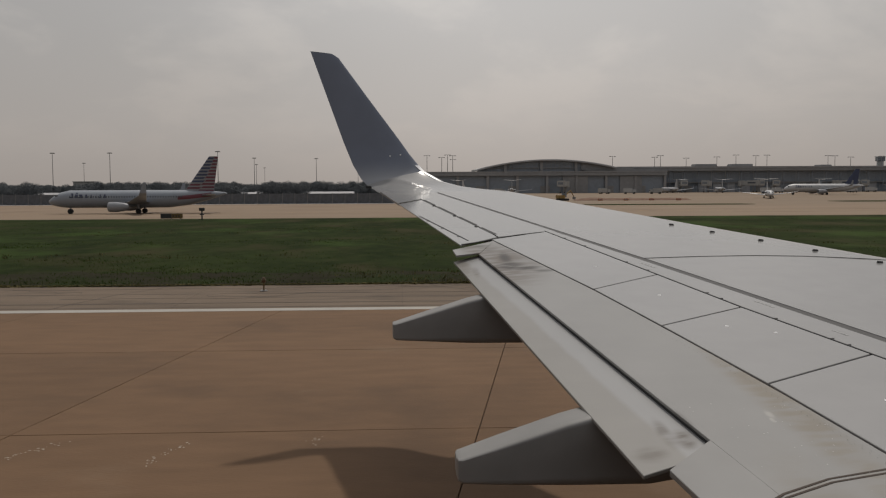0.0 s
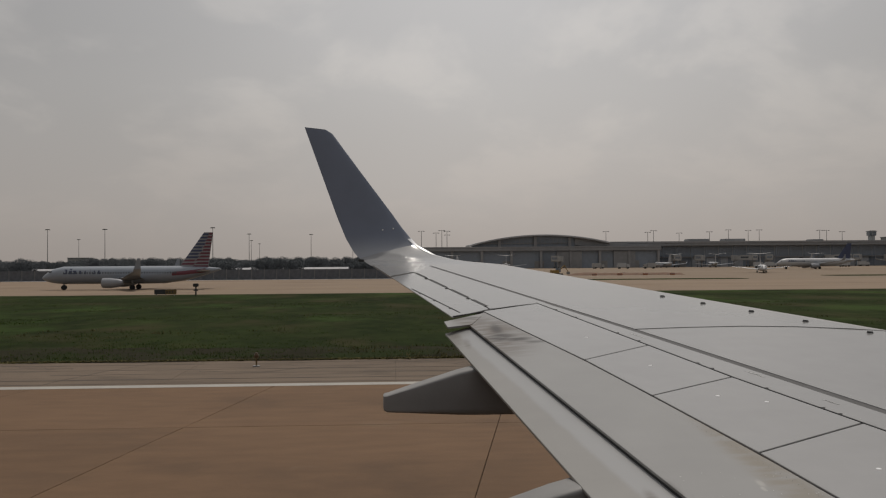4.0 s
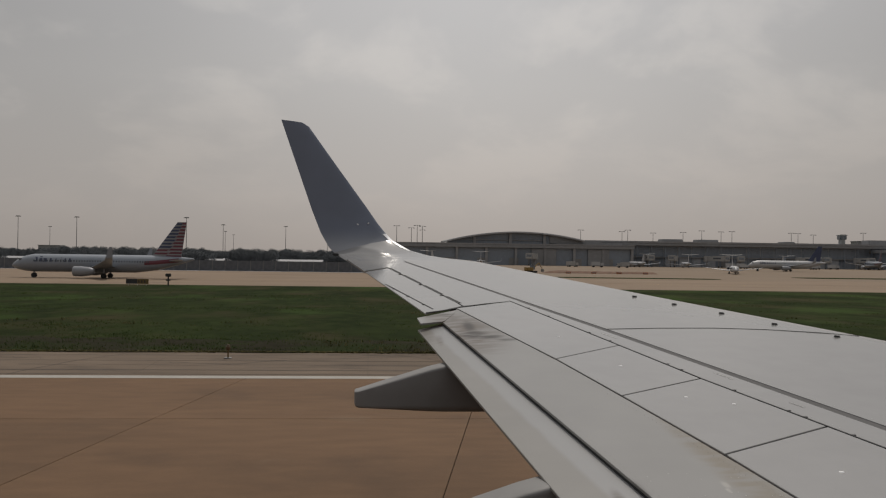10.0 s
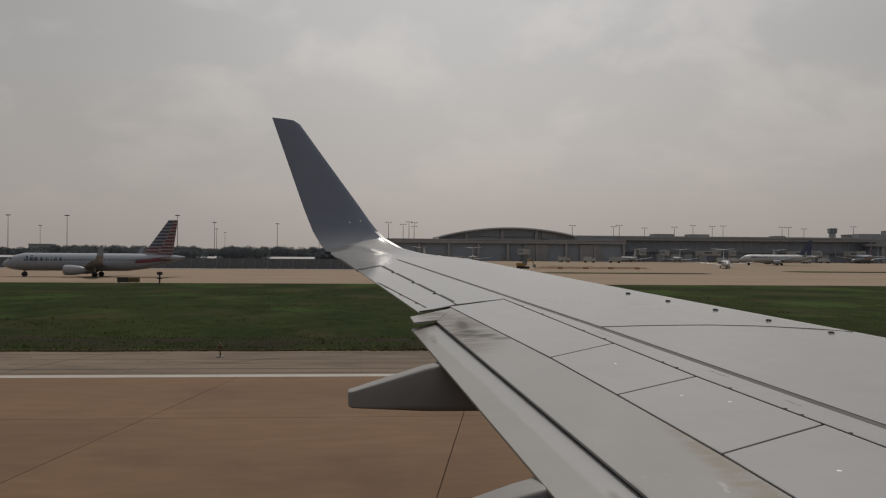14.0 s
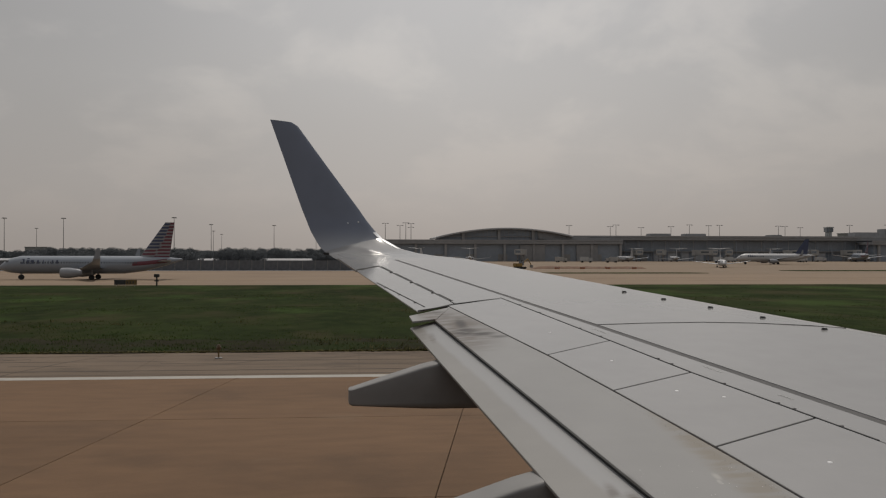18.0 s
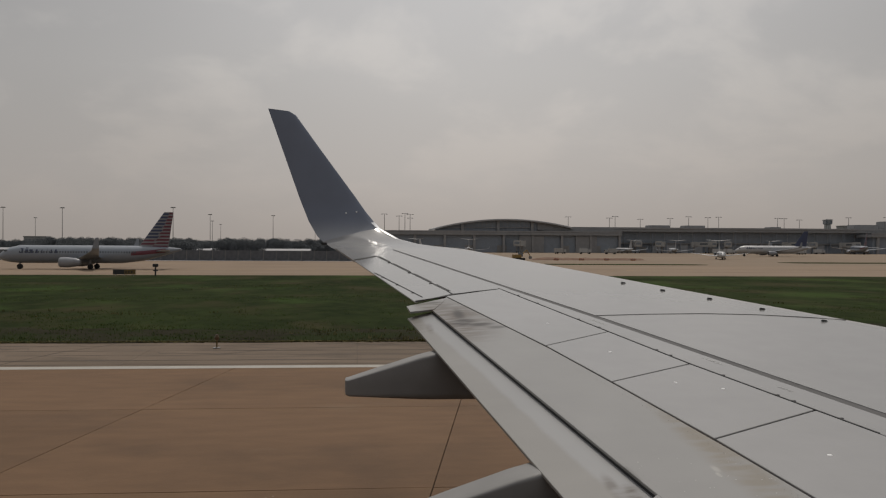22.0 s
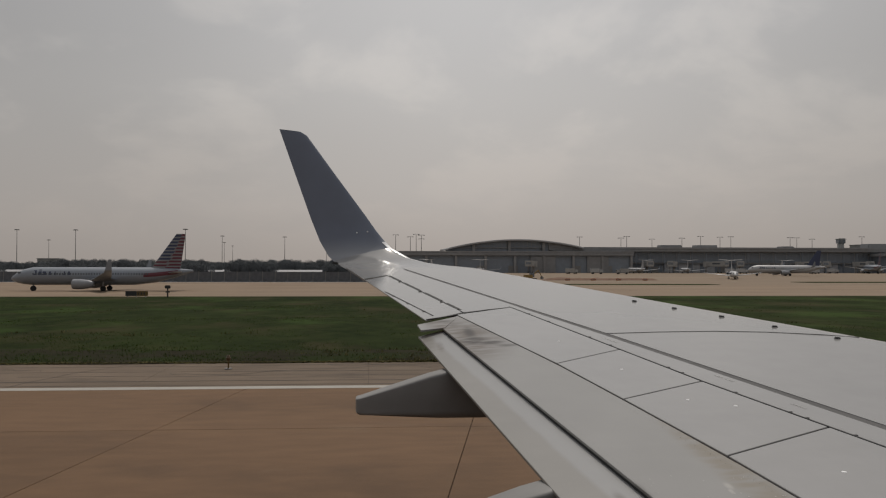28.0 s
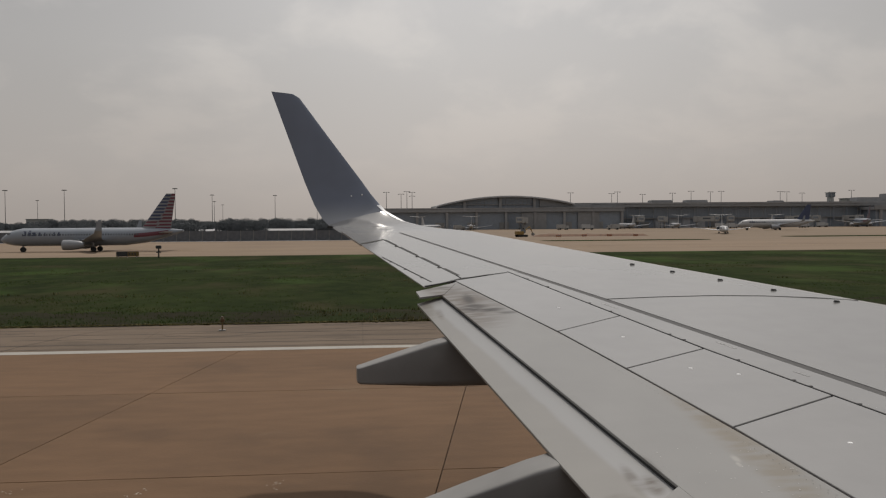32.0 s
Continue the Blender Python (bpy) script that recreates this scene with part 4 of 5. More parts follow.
for x in (-27, -11.5, 9, 21):
    ys = np.linspace(30.3, 37.3, 16)
    tar_line([x + 0.3 * (y - 30) + 0.35 * noise.noise((x, y * 0.6, 1)) for y in ys], ys, 0.12)
edge_line = thing("edge_line", "worn white painted runway edge line", "marking", kind="structure")
for x in (-900, *np.arange(-60, 61, 12)):
    part("painted_length", add_box(bmesh.new(), x, (x + 12 if x > -900 else -60) if x < 60 else 900, 29.5, 30.12, 0.0, 0.004), WHITE_PAINT, edge_line)


for x0 in (-646, -628.5, -611, -593.5):
    part("new_slab", box(x0, x0 + 17.3, 2.0, 20.4, -0.04, 0.006, 0.004), NEW_CONCRETE, runway, "pale newly laid concrete slab")

# worn flecks of old paint on the slabs
rng = np.random.default_rng(4)
verts, faces = [], []
for x0, y0, x1, y1, n in ((-6.6, 12.4, -5.2, 14.4, 70), (-8.6, 14.0, -7.9, 15.2, 30), (-3.7, 13.2, -3.3, 14.3, 26), (-1.5, 14.0, -1.2, 14.6, 10)):
    for k in range(n):
        s = rng.random()
        x, y = x0 + (x1 - x0) * s + rng.normal(0, 0.06), y0 + (y1 - y0) * s + rng.normal(0, 0.05)
        r, a = rng.uniform(0.008, 0.03), rng.uniform(0, 6.28)
        n_ = len(verts)
        verts += [(x + r * q * math.cos(a + t), y + r * q * math.sin(a + t), 0.003) for t, q in ((0, 1), (1.3, 0.6), (2.9, 1.1), (4.4, 0.7))]
        faces.append((n_, n_ + 1, n_ + 2, n_ + 3))
me = bpy.data.meshes.new("paint_flecks")
me.from_pydata(verts, [], faces)
me.materials.append(WORN_MARK)
tagged(new("paint_flecks", me), "scattered pale flecks of worn runway paint", "marking", kind="stuff")

# a ragged fringe of rough grass along the edge of the shoulder
rng = np.random.default_rng(17)
verts, faces = [], []
for k in range(12000):
    x = rng.uniform(-62, 75)
    y = 37.3 + abs(rng.normal(0, 0.16))
    thick = noise.noise((x * 0.15, y * 0.22, 5)) + 0.4 * noise.noise((x * 0.6, y * 0.8, 9))
    tall = rng.uniform(0.02, 0.05) * (1 + 1.6 * max(0.0, thick))
    for _ in range(3):
        a, w = rng.uniform(0, 6.28), rng.uniform(0.03, 0.09)
        px, py = x + rng.normal(0, 0.09), y + rng.normal(0, 0.09)
        n_ = len(verts)
        verts += [(px - w * math.cos(a), py - w * math.sin(a), 0.005), (px + w * math.cos(a), py + w * math.sin(a), 0.005), (px + rng.normal(0, 0.05), py + rng.normal(0, 0.05), tall)]
        faces.append((n_, n_ + 1, n_ + 2))
me = bpy.data.meshes.new("grass_tufts")
me.from_pydata(verts, [], faces)
me.materials.append(TUFT)
tagged(new("grass_tufts", me), "rough dark green and brown grass tufts along the runway shoulder", "grass", kind="stuff")


def blades(name, spots_, mat, label, seed):
    """Clumps of pointed blades: spots of (x, y, height, spread, how many)."""
    rng_ = np.random.default_rng(seed)
    vs_, fs_ = [], []
    for x, y, tall_, spread, many in spots_:
        z = ground_z(y) + 0.01
        for _ in range(many):
            a_, w = rng_.uniform(0, 6.28), tall_ * rng_.uniform(0.12, 0.3)
            px, py = x + rng_.normal(0, spread), y + rng_.normal(0, spread)
            h = tall_ * rng_.uniform(0.6, 1.15)
            n_ = len(vs_)
            vs_ += [(px - w * math.cos(a_), py - w * math.sin(a_), z), (px + w * math.cos(a_), py + w * math.sin(a_), z), (px + rng_.normal(0, 0.4) * h, py + rng_.normal(0, 0.3) * h, z + h)]
            fs_.append((n_, n_ + 1, n_ + 2))
    me_ = bpy.data.meshes.new(name)
    me_.from_pydata(vs_, [], fs_)
    me_.materials.append(mat)
    tagged(new(name, me_), label, "grass", kind="stuff")


# the near part of the field: clumps that stand above the mown grass, thicker where the ground is damp
rng = np.random.default_rng(23)
spots = []
while len(spots) < 9000:
    y = 38.0 + 100 * rng.random() ** 1.7
    x = rng.uniform(-0.42 * y - 6, 0.66 * y + 6)
    damp = noise.noise((x * 0.05, y * 0.09, 2)) + 0.5 * noise.noise((x * 0.2, y * 0.35, 6))
    if rng.random() < (0.25 + 0.9 * damp) * (0.35 if y < 42.5 else 1.0):
        spots.append((x, y, rng.uniform(0.03, 0.08) + 0.07 * max(0.0, damp), 0.2, 4))
blades("grass_blades", spots, BLADE, "uneven clumps of green grass blades beside the runway", 41)
spots = []
for k in range(1500):
    y = 38.0 + 60 * rng.random() ** 2
    x = rng.uniform(-0.42 * y - 6, 0.66 * y + 6)
    if noise.noise((x * 0.035, y * 0.11, 12)) > 0.18:
        spots.append((x, y, rng.uniform(0.08, 0.2), 0.2, 6))
for x, y in ((3.4, 38.6), (4.3, 38.9), (5.1, 38.5), (-24.0, 38.2)):
    spots += [(x + rng.normal(0, 0.5), y + rng.normal(0, 0.25), rng.uniform(0.2, 0.5), 0.12, 8) for _ in range(10)]
blades("grass_blades", spots, STRAW, "dry straw-coloured weeds among the grass", 42)
bm = bmesh.new()
edge_row = [(x, 37.2 + 0.35 * noise.noise((x * 0.3, 1.5, 0)), 43.2 + 3.0 * noise.noise((x * 0.1, 8.5, 0)) + 1.6 * noise.noise((x * 0.45, 5.5, 0)) + 0.7 * noise.noise((x * 1.6, 2.5, 0))) for x in np.arange(-64, 84, 0.4)]
rows = [[bm.verts.new((x, q, ground_z(q) + 0.02)) for q in (lo, 40.0 if hi > 40.05 else (lo + hi) / 2, hi)] for x, lo, hi in edge_row]
for a, b in zip(rows, rows[1:]):
    for k in (0, 1):
        bm.faces.new((a[k], b[k], b[k + 1], a[k + 1]))
tagged(part("grass", bm, VERGE), "dark bare and weedy verge along the runway shoulder", "grass", kind="structure")

# cracks through the outer shoulder
rng = np.random.default_rng(77)
for x0 in (-16.0, -2.5, 3.0, 8.0, 17.0, 28.0):
    for k in range(4):
        x, y = x0 + rng.uniform(-2, 2), rng.uniform(34.6, 37.3)
        xs, ys = [x], [y]
        turn = rng.choice((-1, 1))
        for _ in range(9):
            x += rng.uniform(0.15, 0.6) * turn
            y = min(37.4, max(33.0, y + rng.normal(0, 0.32)))
            xs.append(x), ys.append(y)
        tar_line(xs, ys, 0.07)


def edge_light(x, y):
    lt = thing("runway_light", "small amber runway edge light on a short stem", "runway light", pose(x, y, 0), "runway edge lights")
    bm = bmesh.new()
    tube(bm, (0, 0, 0), (0, 0, 0.03), 0.14, n=12)
    part("base_plate", bm, STEEL, lt)
    bm = bmesh.new()
    tube(bm, (0, 0, 0.03), (0, 0, 0.32), 0.03, n=8)
    part("stem", bm, SIGN_YELLOW, lt)
    bm = bmesh.new()
    tube(bm, (0, 0, 0.32), (0, 0, 0.42), 0.08, 0.09, n=12)
    part("collar", bm, AMBER, lt)
    bm = bmesh.new()
    tube(bm, (0, 0, 0.42), (0, 0, 0.52), 0.08, 0.04, n=12)
    part("lens", bm, AMBER, lt, "amber glass lens")
    return lt


first = edge_light(-5.2, 35.2)
for x in (-65.2, 54.8):
    copy_thing(first, pose(x, 35.2, 0))


def guide_sign(x, y, wide):
    sg = thing("guidance_sign", "low taxiway sign, half black and half yellow, on grass", "airfield sign", pose(x, y, 0.01), "guidance signs")
    part("black_panel", box(-wide / 2, -0.02, -0.12, 0.12, 0.25, 1.0, 0.02), SIGN_BLACK, sg)
    yellow = part("yellow_panel", box(0.02, wide / 2, -0.12, 0.12, 0.25, 1.0, 0.02), SIGN_YELLOW, sg)
    for k in range(3):
        part("bar", box(0.2 + k * wide * 0.13, 0.2 + k * wide * 0.13 + 0.16, -0.127, -0.118, 0.45, 0.8), SIGN_BLACK, yellow)
    for s in (-0.4, 0.0, 0.4):
        part("leg", box(s * wide - 0.04, s * wide + 0.04, -0.05, 0.05, 0, 0.26), STEEL, sg)
    return sg


guide_sign(-36.0, 148, 3.4)


for x, y, wide in ((-291, 74, 3.2), (-276, 96, 3.2), (112, 146, 3.0), (232, 148, 3.4), (402, 150, 3.0)):
    guide_sign(x, y, wide)


def edge_marker(x, y):
    """A dark drum-shaped housing on a small pad."""
    em = thing("drum_marker", "dark drum-shaped marker housing on the grass", "airfield marker", pose(x, y, 0.01), "drum markers")
    part("pad", box(-0.7, 0.7, -0.6, 0.6, -0.05, 0.05, 0.01), SHOULDER, em)
    drum = part("drum", tube(bmesh.new(), (-0.35, 0, 0.75), (0.45, 0, 0.75), 0.62, n=20), ASPHALT, em, smooth=True)
    part("lens_face", tube(bmesh.new(), (-0.37, 0, 0.75), (-0.34, 0, 0.75), 0.5, n=20), GLAZING, drum)
    part("foot", box(-0.25, 0.35, -0.35, 0.35, 0.05, 0.22), STEEL, em)


stake = thing("marker_post", "dark twin-headed marker post on the grass by the taxiway sign", "airfield marker", pose(-31.5, 149, 0.01))
part("post", tube(bmesh.new(), (0, 0, 0), (0, 0, 1.5), 0.12, n=8), SIGN_BLACK, stake)
part("head", box(-0.42, 0.42, -0.2, 0.2, 1.4, 1.9, 0.06), SIGN_BLACK, stake)
part("collar", box(-0.35, 0.35, -0.15, 0.15, 0.75, 0.95, 0.04), ASPHALT, stake)
for x, y in ((-331, 51), (109, 56), (338, 58)):
    edge_marker(x, y)
cabinet = thing("equipment_cabinet", "pale grey equipment cabinet standing on the grass", "cabinet", pose(-308, 84, 0.01))
part("body", box(-1.9, 1.9, -0.8, 0.8, 0, 1.7, 0.04), PRECAST, cabinet)
for x in (-0.95, 0.95):
    part("door", box(x - 0.9, x + 0.9, -0.83, -0.8, 0.12, 1.6, 0.008), BRIDGE_GREY, cabinet)
part("roof", box(-2.0, 2.0, -0.9, 0.9, 1.7, 1.78, 0.02), STEEL, cabinet)


# ---- aircraft on the taxiway and at the stands ----
def airliner(label, length, radius, span, tail, engines, body, livery, at, group="parked airliners"):
    """Nose towards +x, wheels on z = 0. engines: 'wing' or 'rear'. tail: height of the fin's top."""
    top = thing("airliner", label, "airliner", None, group)
    mid = radius + (0.62 if engines == "rear" else 1.25)
    half = length / 2
    bm = bmesh.new()
    rings = []
    for s, r, dz in ((0.0, 0.06, -0.28), (0.012, 0.3, -0.26), (0.035, 0.58, -0.18), (0.07, 0.84, -0.07), (0.12, 1, 0), (0.4, 1, 0), (0.68, 1, 0), (0.8, 0.84, 0.14), (0.92, 0.45, 0.42), (1.0, 0.1, 0.62)):
        x, rr = half - s * length, r * radius
        rings.append([(x, rr * math.cos(a), mid + dz * radius + rr * math.sin(a)) for a in np.linspace(0, 2 * math.pi, 20, endpoint=False)])
    hull_ = part("fuselage", loft(bm, rings), body, top, smooth=True)
    # cockpit and cabin windows
    bm = add_box(bmesh.new(), half - 0.062 * length, half - 0.045 * length, -radius * 0.62, radius * 0.62, mid + radius * 0.30, mid + radius * 0.50)
    part("cockpit_window", bm, GLAZING, hull_)
    bm = bmesh.new()
    for x in np.arange(-half + 0.24 * length, half - 0.13 * length, 0.55):
        for sgn in (-1, 1):
            y = sgn * radius * 0.985
            add_box(bm, x, x + 0.25, min(y, y - sgn * 0.1), max(y, y - sgn * 0.1) , mid + 0.16 * radius, mid + 0.16 * radius + 0.36)
    tagged(part("cabin_glazing", bm, GLAZING, hull_), kind="stuff")
    for sgn in (-1, 1):
        y = sgn * radius * 0.97
        for n_, w in enumerate((0.85, 0.75, 0.95, 0.6, 0.4, 0.25, 0.5, 0.6)):
            x = half - 0.155 * length - n_ * 0.98
            tall_ = (1.0, 1.15, 0.75, 0.75, 0.75, 1.0, 0.75, 0.75)[n_] * radius / 1.9
            z0 = mid + 0.14 * radius
            ring = lambda off: [(x + q, sgn * (math.sqrt(radius ** 2 - (z0 + tall_ * f_ - mid) ** 2) + off), z0 + tall_ * f_) for q, f_ in ((0, 0), (w, 0), (w - 0.07, 0.5), (w - 0.15, 1), (0.15, 1), (0.07, 0.5))]
            part("title_bar", loft(bmesh.new(), [ring(-0.1), ring(0.025)]), TITLE_GREY, hull_)
    # wings with upturned tips
    sweep, root, tipc = 0.48, 0.155 * length, 0.04 * length
    xr = 0.08 * length if engines == "wing" else -0.02 * length
    for sgn in (-1, 1):
        rings = []
        for f_, zz, c in ((0.0, -0.5 * radius, root), (0.33, -0.25 * radius, root * 0.62), (0.94, 0.45 * radius, tipc), (0.985, 0.75 * radius, tipc * 0.9), (1.0, 0.75 * radius + 0.06 * span, tipc * 0.4)):
            y = sgn * (span / 2) * f_
            lead = xr - sweep * (span / 2) * f_ - (0.4 * tipc if f_ == 1.0 else 0)
            rings.append(wing_section((lead, y, mid + zz), (lead - c, y, mid + zz), (0, -0.6 * sgn if f_ > 0.97 else 0, 1), 0.12 * c, 6))
        part("wing", loft(bmesh.new(), rings), SILVER, top, smooth=True)
        rings = []
        zt = tail - 0.1 if engines == "rear" else mid + 0.35 * radius
        xt = -half + 0.02 * length if engines == "rear" else -half + 0.15 * length
        for f_, c in ((0.0, 0.085 * length), (1.0, 0.035 * length)):
            y, lead = sgn * span * 0.2 * f_, xt - 0.5 * span * 0.2 * f_
            rings.append(wing_section((lead, y, zt + 0.4 * f_), (lead - c, y, zt + 0.4 * f_), (0, 0, 1), 0.1 * c, 5))
        part("tailplane", loft(bmesh.new(), rings), body, top, smooth=True)
        # engines
        er, el = radius * (0.55 if engines == "wing" else 0.45), length * 0.11
        ey = sgn * (span * 0.15 if engines == "wing" else radius + er * 0.9)
        ex = xr - sweep * span * 0.15 + el * 0.5 if engines == "wing" else -half + 0.27 * length
        ez = mid - radius * 0.85 if engines == "wing" else mid + 0.25 * radius
        rings = [[(ex + dx * el, ey + rr * er * math.cos(a), ez + rr * er * math.sin(a)) for a in np.linspace(0, 2 * math.pi, 16, endpoint=False)]
                 for dx, rr in ((0.42, 0.75), (0.5, 0.86), (0.46, 1.0), (0.1, 1.05), (-0.3, 0.85), (-0.55, 0.5))]
        eng = part("engine", loft(bmesh.new(), rings), ENGINE, top, smooth=True)
        bm = tube(bmesh.new(), (ex + 0.425 * el, ey, ez), (ex + 0.44 * el, ey, ez), er * 0.72, n=16)
        part("fan", bm, SIGN_BLACK, eng)
        part("pylon", add_box(bmesh.new(), ex - 0.3 * el, ex + 0.3 * el, *(sorted((ey - 0.1, ey + 0.1)) if engines == "wing" else sorted((sgn * radius * 0.8, ey))),
                              *((ez + er * 0.8, mid - radius * 0.25) if engines == "wing" else (ez - 0.12, ez + 0.12))), body, eng)
    # fin with slanting stripes
    base_z, xf, cf = mid + radius * 0.7, -half + 0.24 * length, 0.17 * length
    rise = tail - base_z
    back = 0.62 * rise if engines == "wing" else 0.5 * rise

    def fin_cut(f_, c0=0.0, c1=1.0):
        """A level cut through the fin, whole or from one share of its chord to another."""
        lead = xf - back * 1.15 * f_
        c = cf * (1 - 0.7 * f_)
        z = base_z + rise * f_
        if (c0, c1) == (0.0, 1.0):
            return wing_section((lead, 0, z), (lead - c, 0, z), (0, 1, 0), 0.09 * c, 6)
        t0, t1 = [(0.046 * c if 0.15 < q < 0.62 else 0.022 * c if q < 0.15 else 0.006 * c) + 0.014 for q in (c0, c1)]
        return [(lead - c0 * c, t0, z), (lead - c1 * c, t1, z), (lead - c1 * c, -t1, z), (lead - c0 * c, -t0, z)]

    part("tail_fin", loft(bmesh.new(), [fin_cut(0.0), fin_cut(1.0)]), {"plain": body, "blue": FLAG_BLUE}.get(livery, FLAG_PALE), top, smooth=True)
    if livery == "flag":
        for k in range(11):
            low, high = k / 11 + 0.01, k / 11 + 0.062
            fore, aft = (FLAG_BLUE, FLAG_RED) if k > 2 else (FLAG_RED, FLAG_RED)
            split_ = 0.38 + 0.02 * k + (0.07 if k % 2 else 0.0)
            lead_ = 0.16 if k > 2 else 0.2
            part("fin_stripe", loft(bmesh.new(), [fin_cut(low, 0.02, lead_), fin_cut(high, 0.02, lead_)]), fore, top)
            part("fin_stripe", loft(bmesh.new(), [fin_cut(low, lead_, min(0.6, split_)), fin_cut(high, lead_, min(0.61, split_ + 0.05))]), fore, top)
            part("fin_stripe", loft(bmesh.new(), [fin_cut(low + 0.018, min(0.61, split_ + 0.05), 0.985), fin_cut(high + 0.018, min(0.615, split_ + 0.1), 0.985)]), aft, top)
        for sgn in (-1, 1):
            bm = bmesh.new()
            rings = []
            for share, r, rise_ in ((0.735, 0.93, 0.06), (0.8, 0.84, 0.14), (0.86, 0.655, 0.28), (0.92, 0.45, 0.42)):
                x, zc, y = half - share * length, mid + rise_ * radius + 0.1, sgn * (radius * r + 0.03)
                rings.append([(x, y * 0.96, zc - 0.42), (x, y, zc), (x, y * 0.96, zc + 0.42), (x, y * 0.7, zc + 0.42), (x, y * 0.7, zc - 0.42)])
            part("hull_stripe", loft(bm, rings), FLAG_RED, hull_)
    # wheels
    for x, y, n_ in ((half - 0.12 * length, 0, 1), (-0.02 * length, radius * 1.3, 2), (-0.02 * length, -radius * 1.3, 2)):
        wr = 0.28 * radius
        leg = part("landing_gear", tube(bmesh.new(), (x, y, wr), (x, y, mid - radius * 0.6), 0.1 * radius, n=8), STEEL, top)
        for dy in (-0.3, 0.3):
            part("wheel", tube(bmesh.new(), (x, y + dy * radius * 0.5 - 0.12, wr), (x, y + dy * radius * 0.5 + 0.12, wr), wr, n=14), TYRE, leg)
    top.matrix_world = at
    return top


flag_jet = airliner("silver twin-engined airliner with a striped tail on the taxiway", 38.0, 1.9, 34.0, 12.3, "wing", SILVER, "flag", pose(-57, 205, 0, 0, 0, 180), "taxiing airliners")
for x in (-232, -344, -420):
    copy_thing(flag_jet, pose(x, 205, 0, 0, 0, 180))
tagged(copy_thing(flag_jet, pose(292, 520, 0.004, 0, 0, 74)), "silver airliner with a striped tail nosed in at the terminal", group="parked airliners")
small_jet = airliner("small white regional jet facing the runway on the apron", 26.0, 1.25, 23.0, 7.4, "rear", JET_WHITE, "plain", pose(141, 352, 0.004, 0, 0, -108))
for x, y, a in ((38, 505, 60), (61, 512, 84), (152, 522, 96), (180, 520, 80), (236, 526, 88)):
    tagged(copy_thing(small_jet, pose(x, y, 0.004, 0, 0, a)), "small white regional jet parked nose-in at the terminal")
airliner("white airliner with a dark blue tail crossing the apron", 37.0, 1.9, 34.0, 12.0, "wing", JET_WHITE, "blue", pose(196, 425, 0.004, 0, 0, 178))


# ---- the terminal ----
terminal = thing("terminal_building", "long grey concrete airport concourse with dark glazing and flat roof", "building", kind="structure")
FRONT, CX0, CX1 = 560.0, 126.0, 405.0
part("roof", box(CX0 - 1, CX1, FRONT - 2.2, FRONT + 42, 12.9, 15.4, 0.25), FASCIA, terminal)
part("roof_edge", box(CX0 - 1, CX1, FRONT - 2.6, FRONT - 2.0, 14.7, 15.7), PRECAST, terminal)
part("core", box(CX0, CX1, FRONT + 3, FRONT + 40, 0.0, 12.9), HAZED_GREY, terminal)
part("deck", box(CX0, CX1, FRONT + 1.2, FRONT + 4, 5.7, 6.3, 0.05), FASCIA, terminal)
column = mesh_from("column", box(-0.16, 0.16, -0.16, 0.16, 0, 12.9, 0.04), FACADE_GLASS)
pane = mesh_from("pane", box(-1.40, 1.40, -0.05, 0.05, 0, 6.2), FACADE_GLASS)
low_pane = mesh_from("low_pane", box(-1.40, 1.40, -0.05, 0.05, 0, 5.4), FACADE_GLASS)
bay_wall = mesh_from("bay_wall", box(-2.6, 2.6, -0.2, 0.2, 0, 5.6), HAZED_GREY)
dock = mesh_from("dock_door", box(-1.9, 1.9, -0.12, 0.12, 0, 3.6), STEEL)
rnd = random.Random(5)
x = CX0 + 2
while x < CX1 - 6:
    ob = new("column", column)
    ob.location, ob.parent = (x, FRONT - 0.4, 0), terminal
    if x < 352:
        for k in range(3):
            ob = new("pane", pane)
            ob.location, ob.parent = (x + 1.6 + 2.85 * k, FRONT + 2.9, 6.4), terminal
            ob = new("low_pane", low_pane)
            ob.location, ob.parent = (x + 1.6 + 2.85 * k, FRONT + 2.95, 0.2), terminal
        if rnd.random() < 0.55:
            ob = new("bay_wall", bay_wall)
            ob.location, ob.parent = (x + 3.4 + rnd.uniform(-0.5, 0.5), FRONT + 2.6, 0), terminal
        elif rnd.random() < 0.7:
            ob = new("dock_door", dock)
            ob.location, ob.parent = (x + 4.0, FRONT + 2.8, 0), terminal
    x += 8.8
for x0, w, h in ((183, 13, 2.0), (206, 13, 2.0), (262, 7, 1.4), (318, 16, 3.2), (338, 9, 5.5)):
    part("plant_room", box(x0, x0 + w, FRONT + 12, FRONT + 22, 15.4, 15.4 + h, 0.3), FASCIA, terminal)

hall = thing("terminal_hall", "terminal hall with a low curved metal roof and dark windows", "building", kind="structure")
HX0, HX1 = 45.0, 127.0


def hall_roof(s):
    """Height of the hall's roof along its length: springs low, crests, and falls to the end block."""
    return 12.6 + 7.2 * math.sin(math.pi * (0.04 + 0.88 * s)) ** 0.75


def roof_strip(y0, y1, low, high, s0=0.0, s1=1.0):
    rings_ = []
    for k in range(33):
        s = s0 + (s1 - s0) * k / 32
        x, z = HX0 + (HX1 - HX0) * s, hall_roof(s)
        rings_.append([(x, y0, z - low), (x, y0, z - high), (x, y1, z - high + 0.3), (x, y1, z - low)])
    return loft(bmesh.new(), rings_)


DECK = 12.1
part("curved_roof", roof_strip(FRONT - 15, FRONT + 34, 0.9, 0.0), ROOF_METAL, hall)
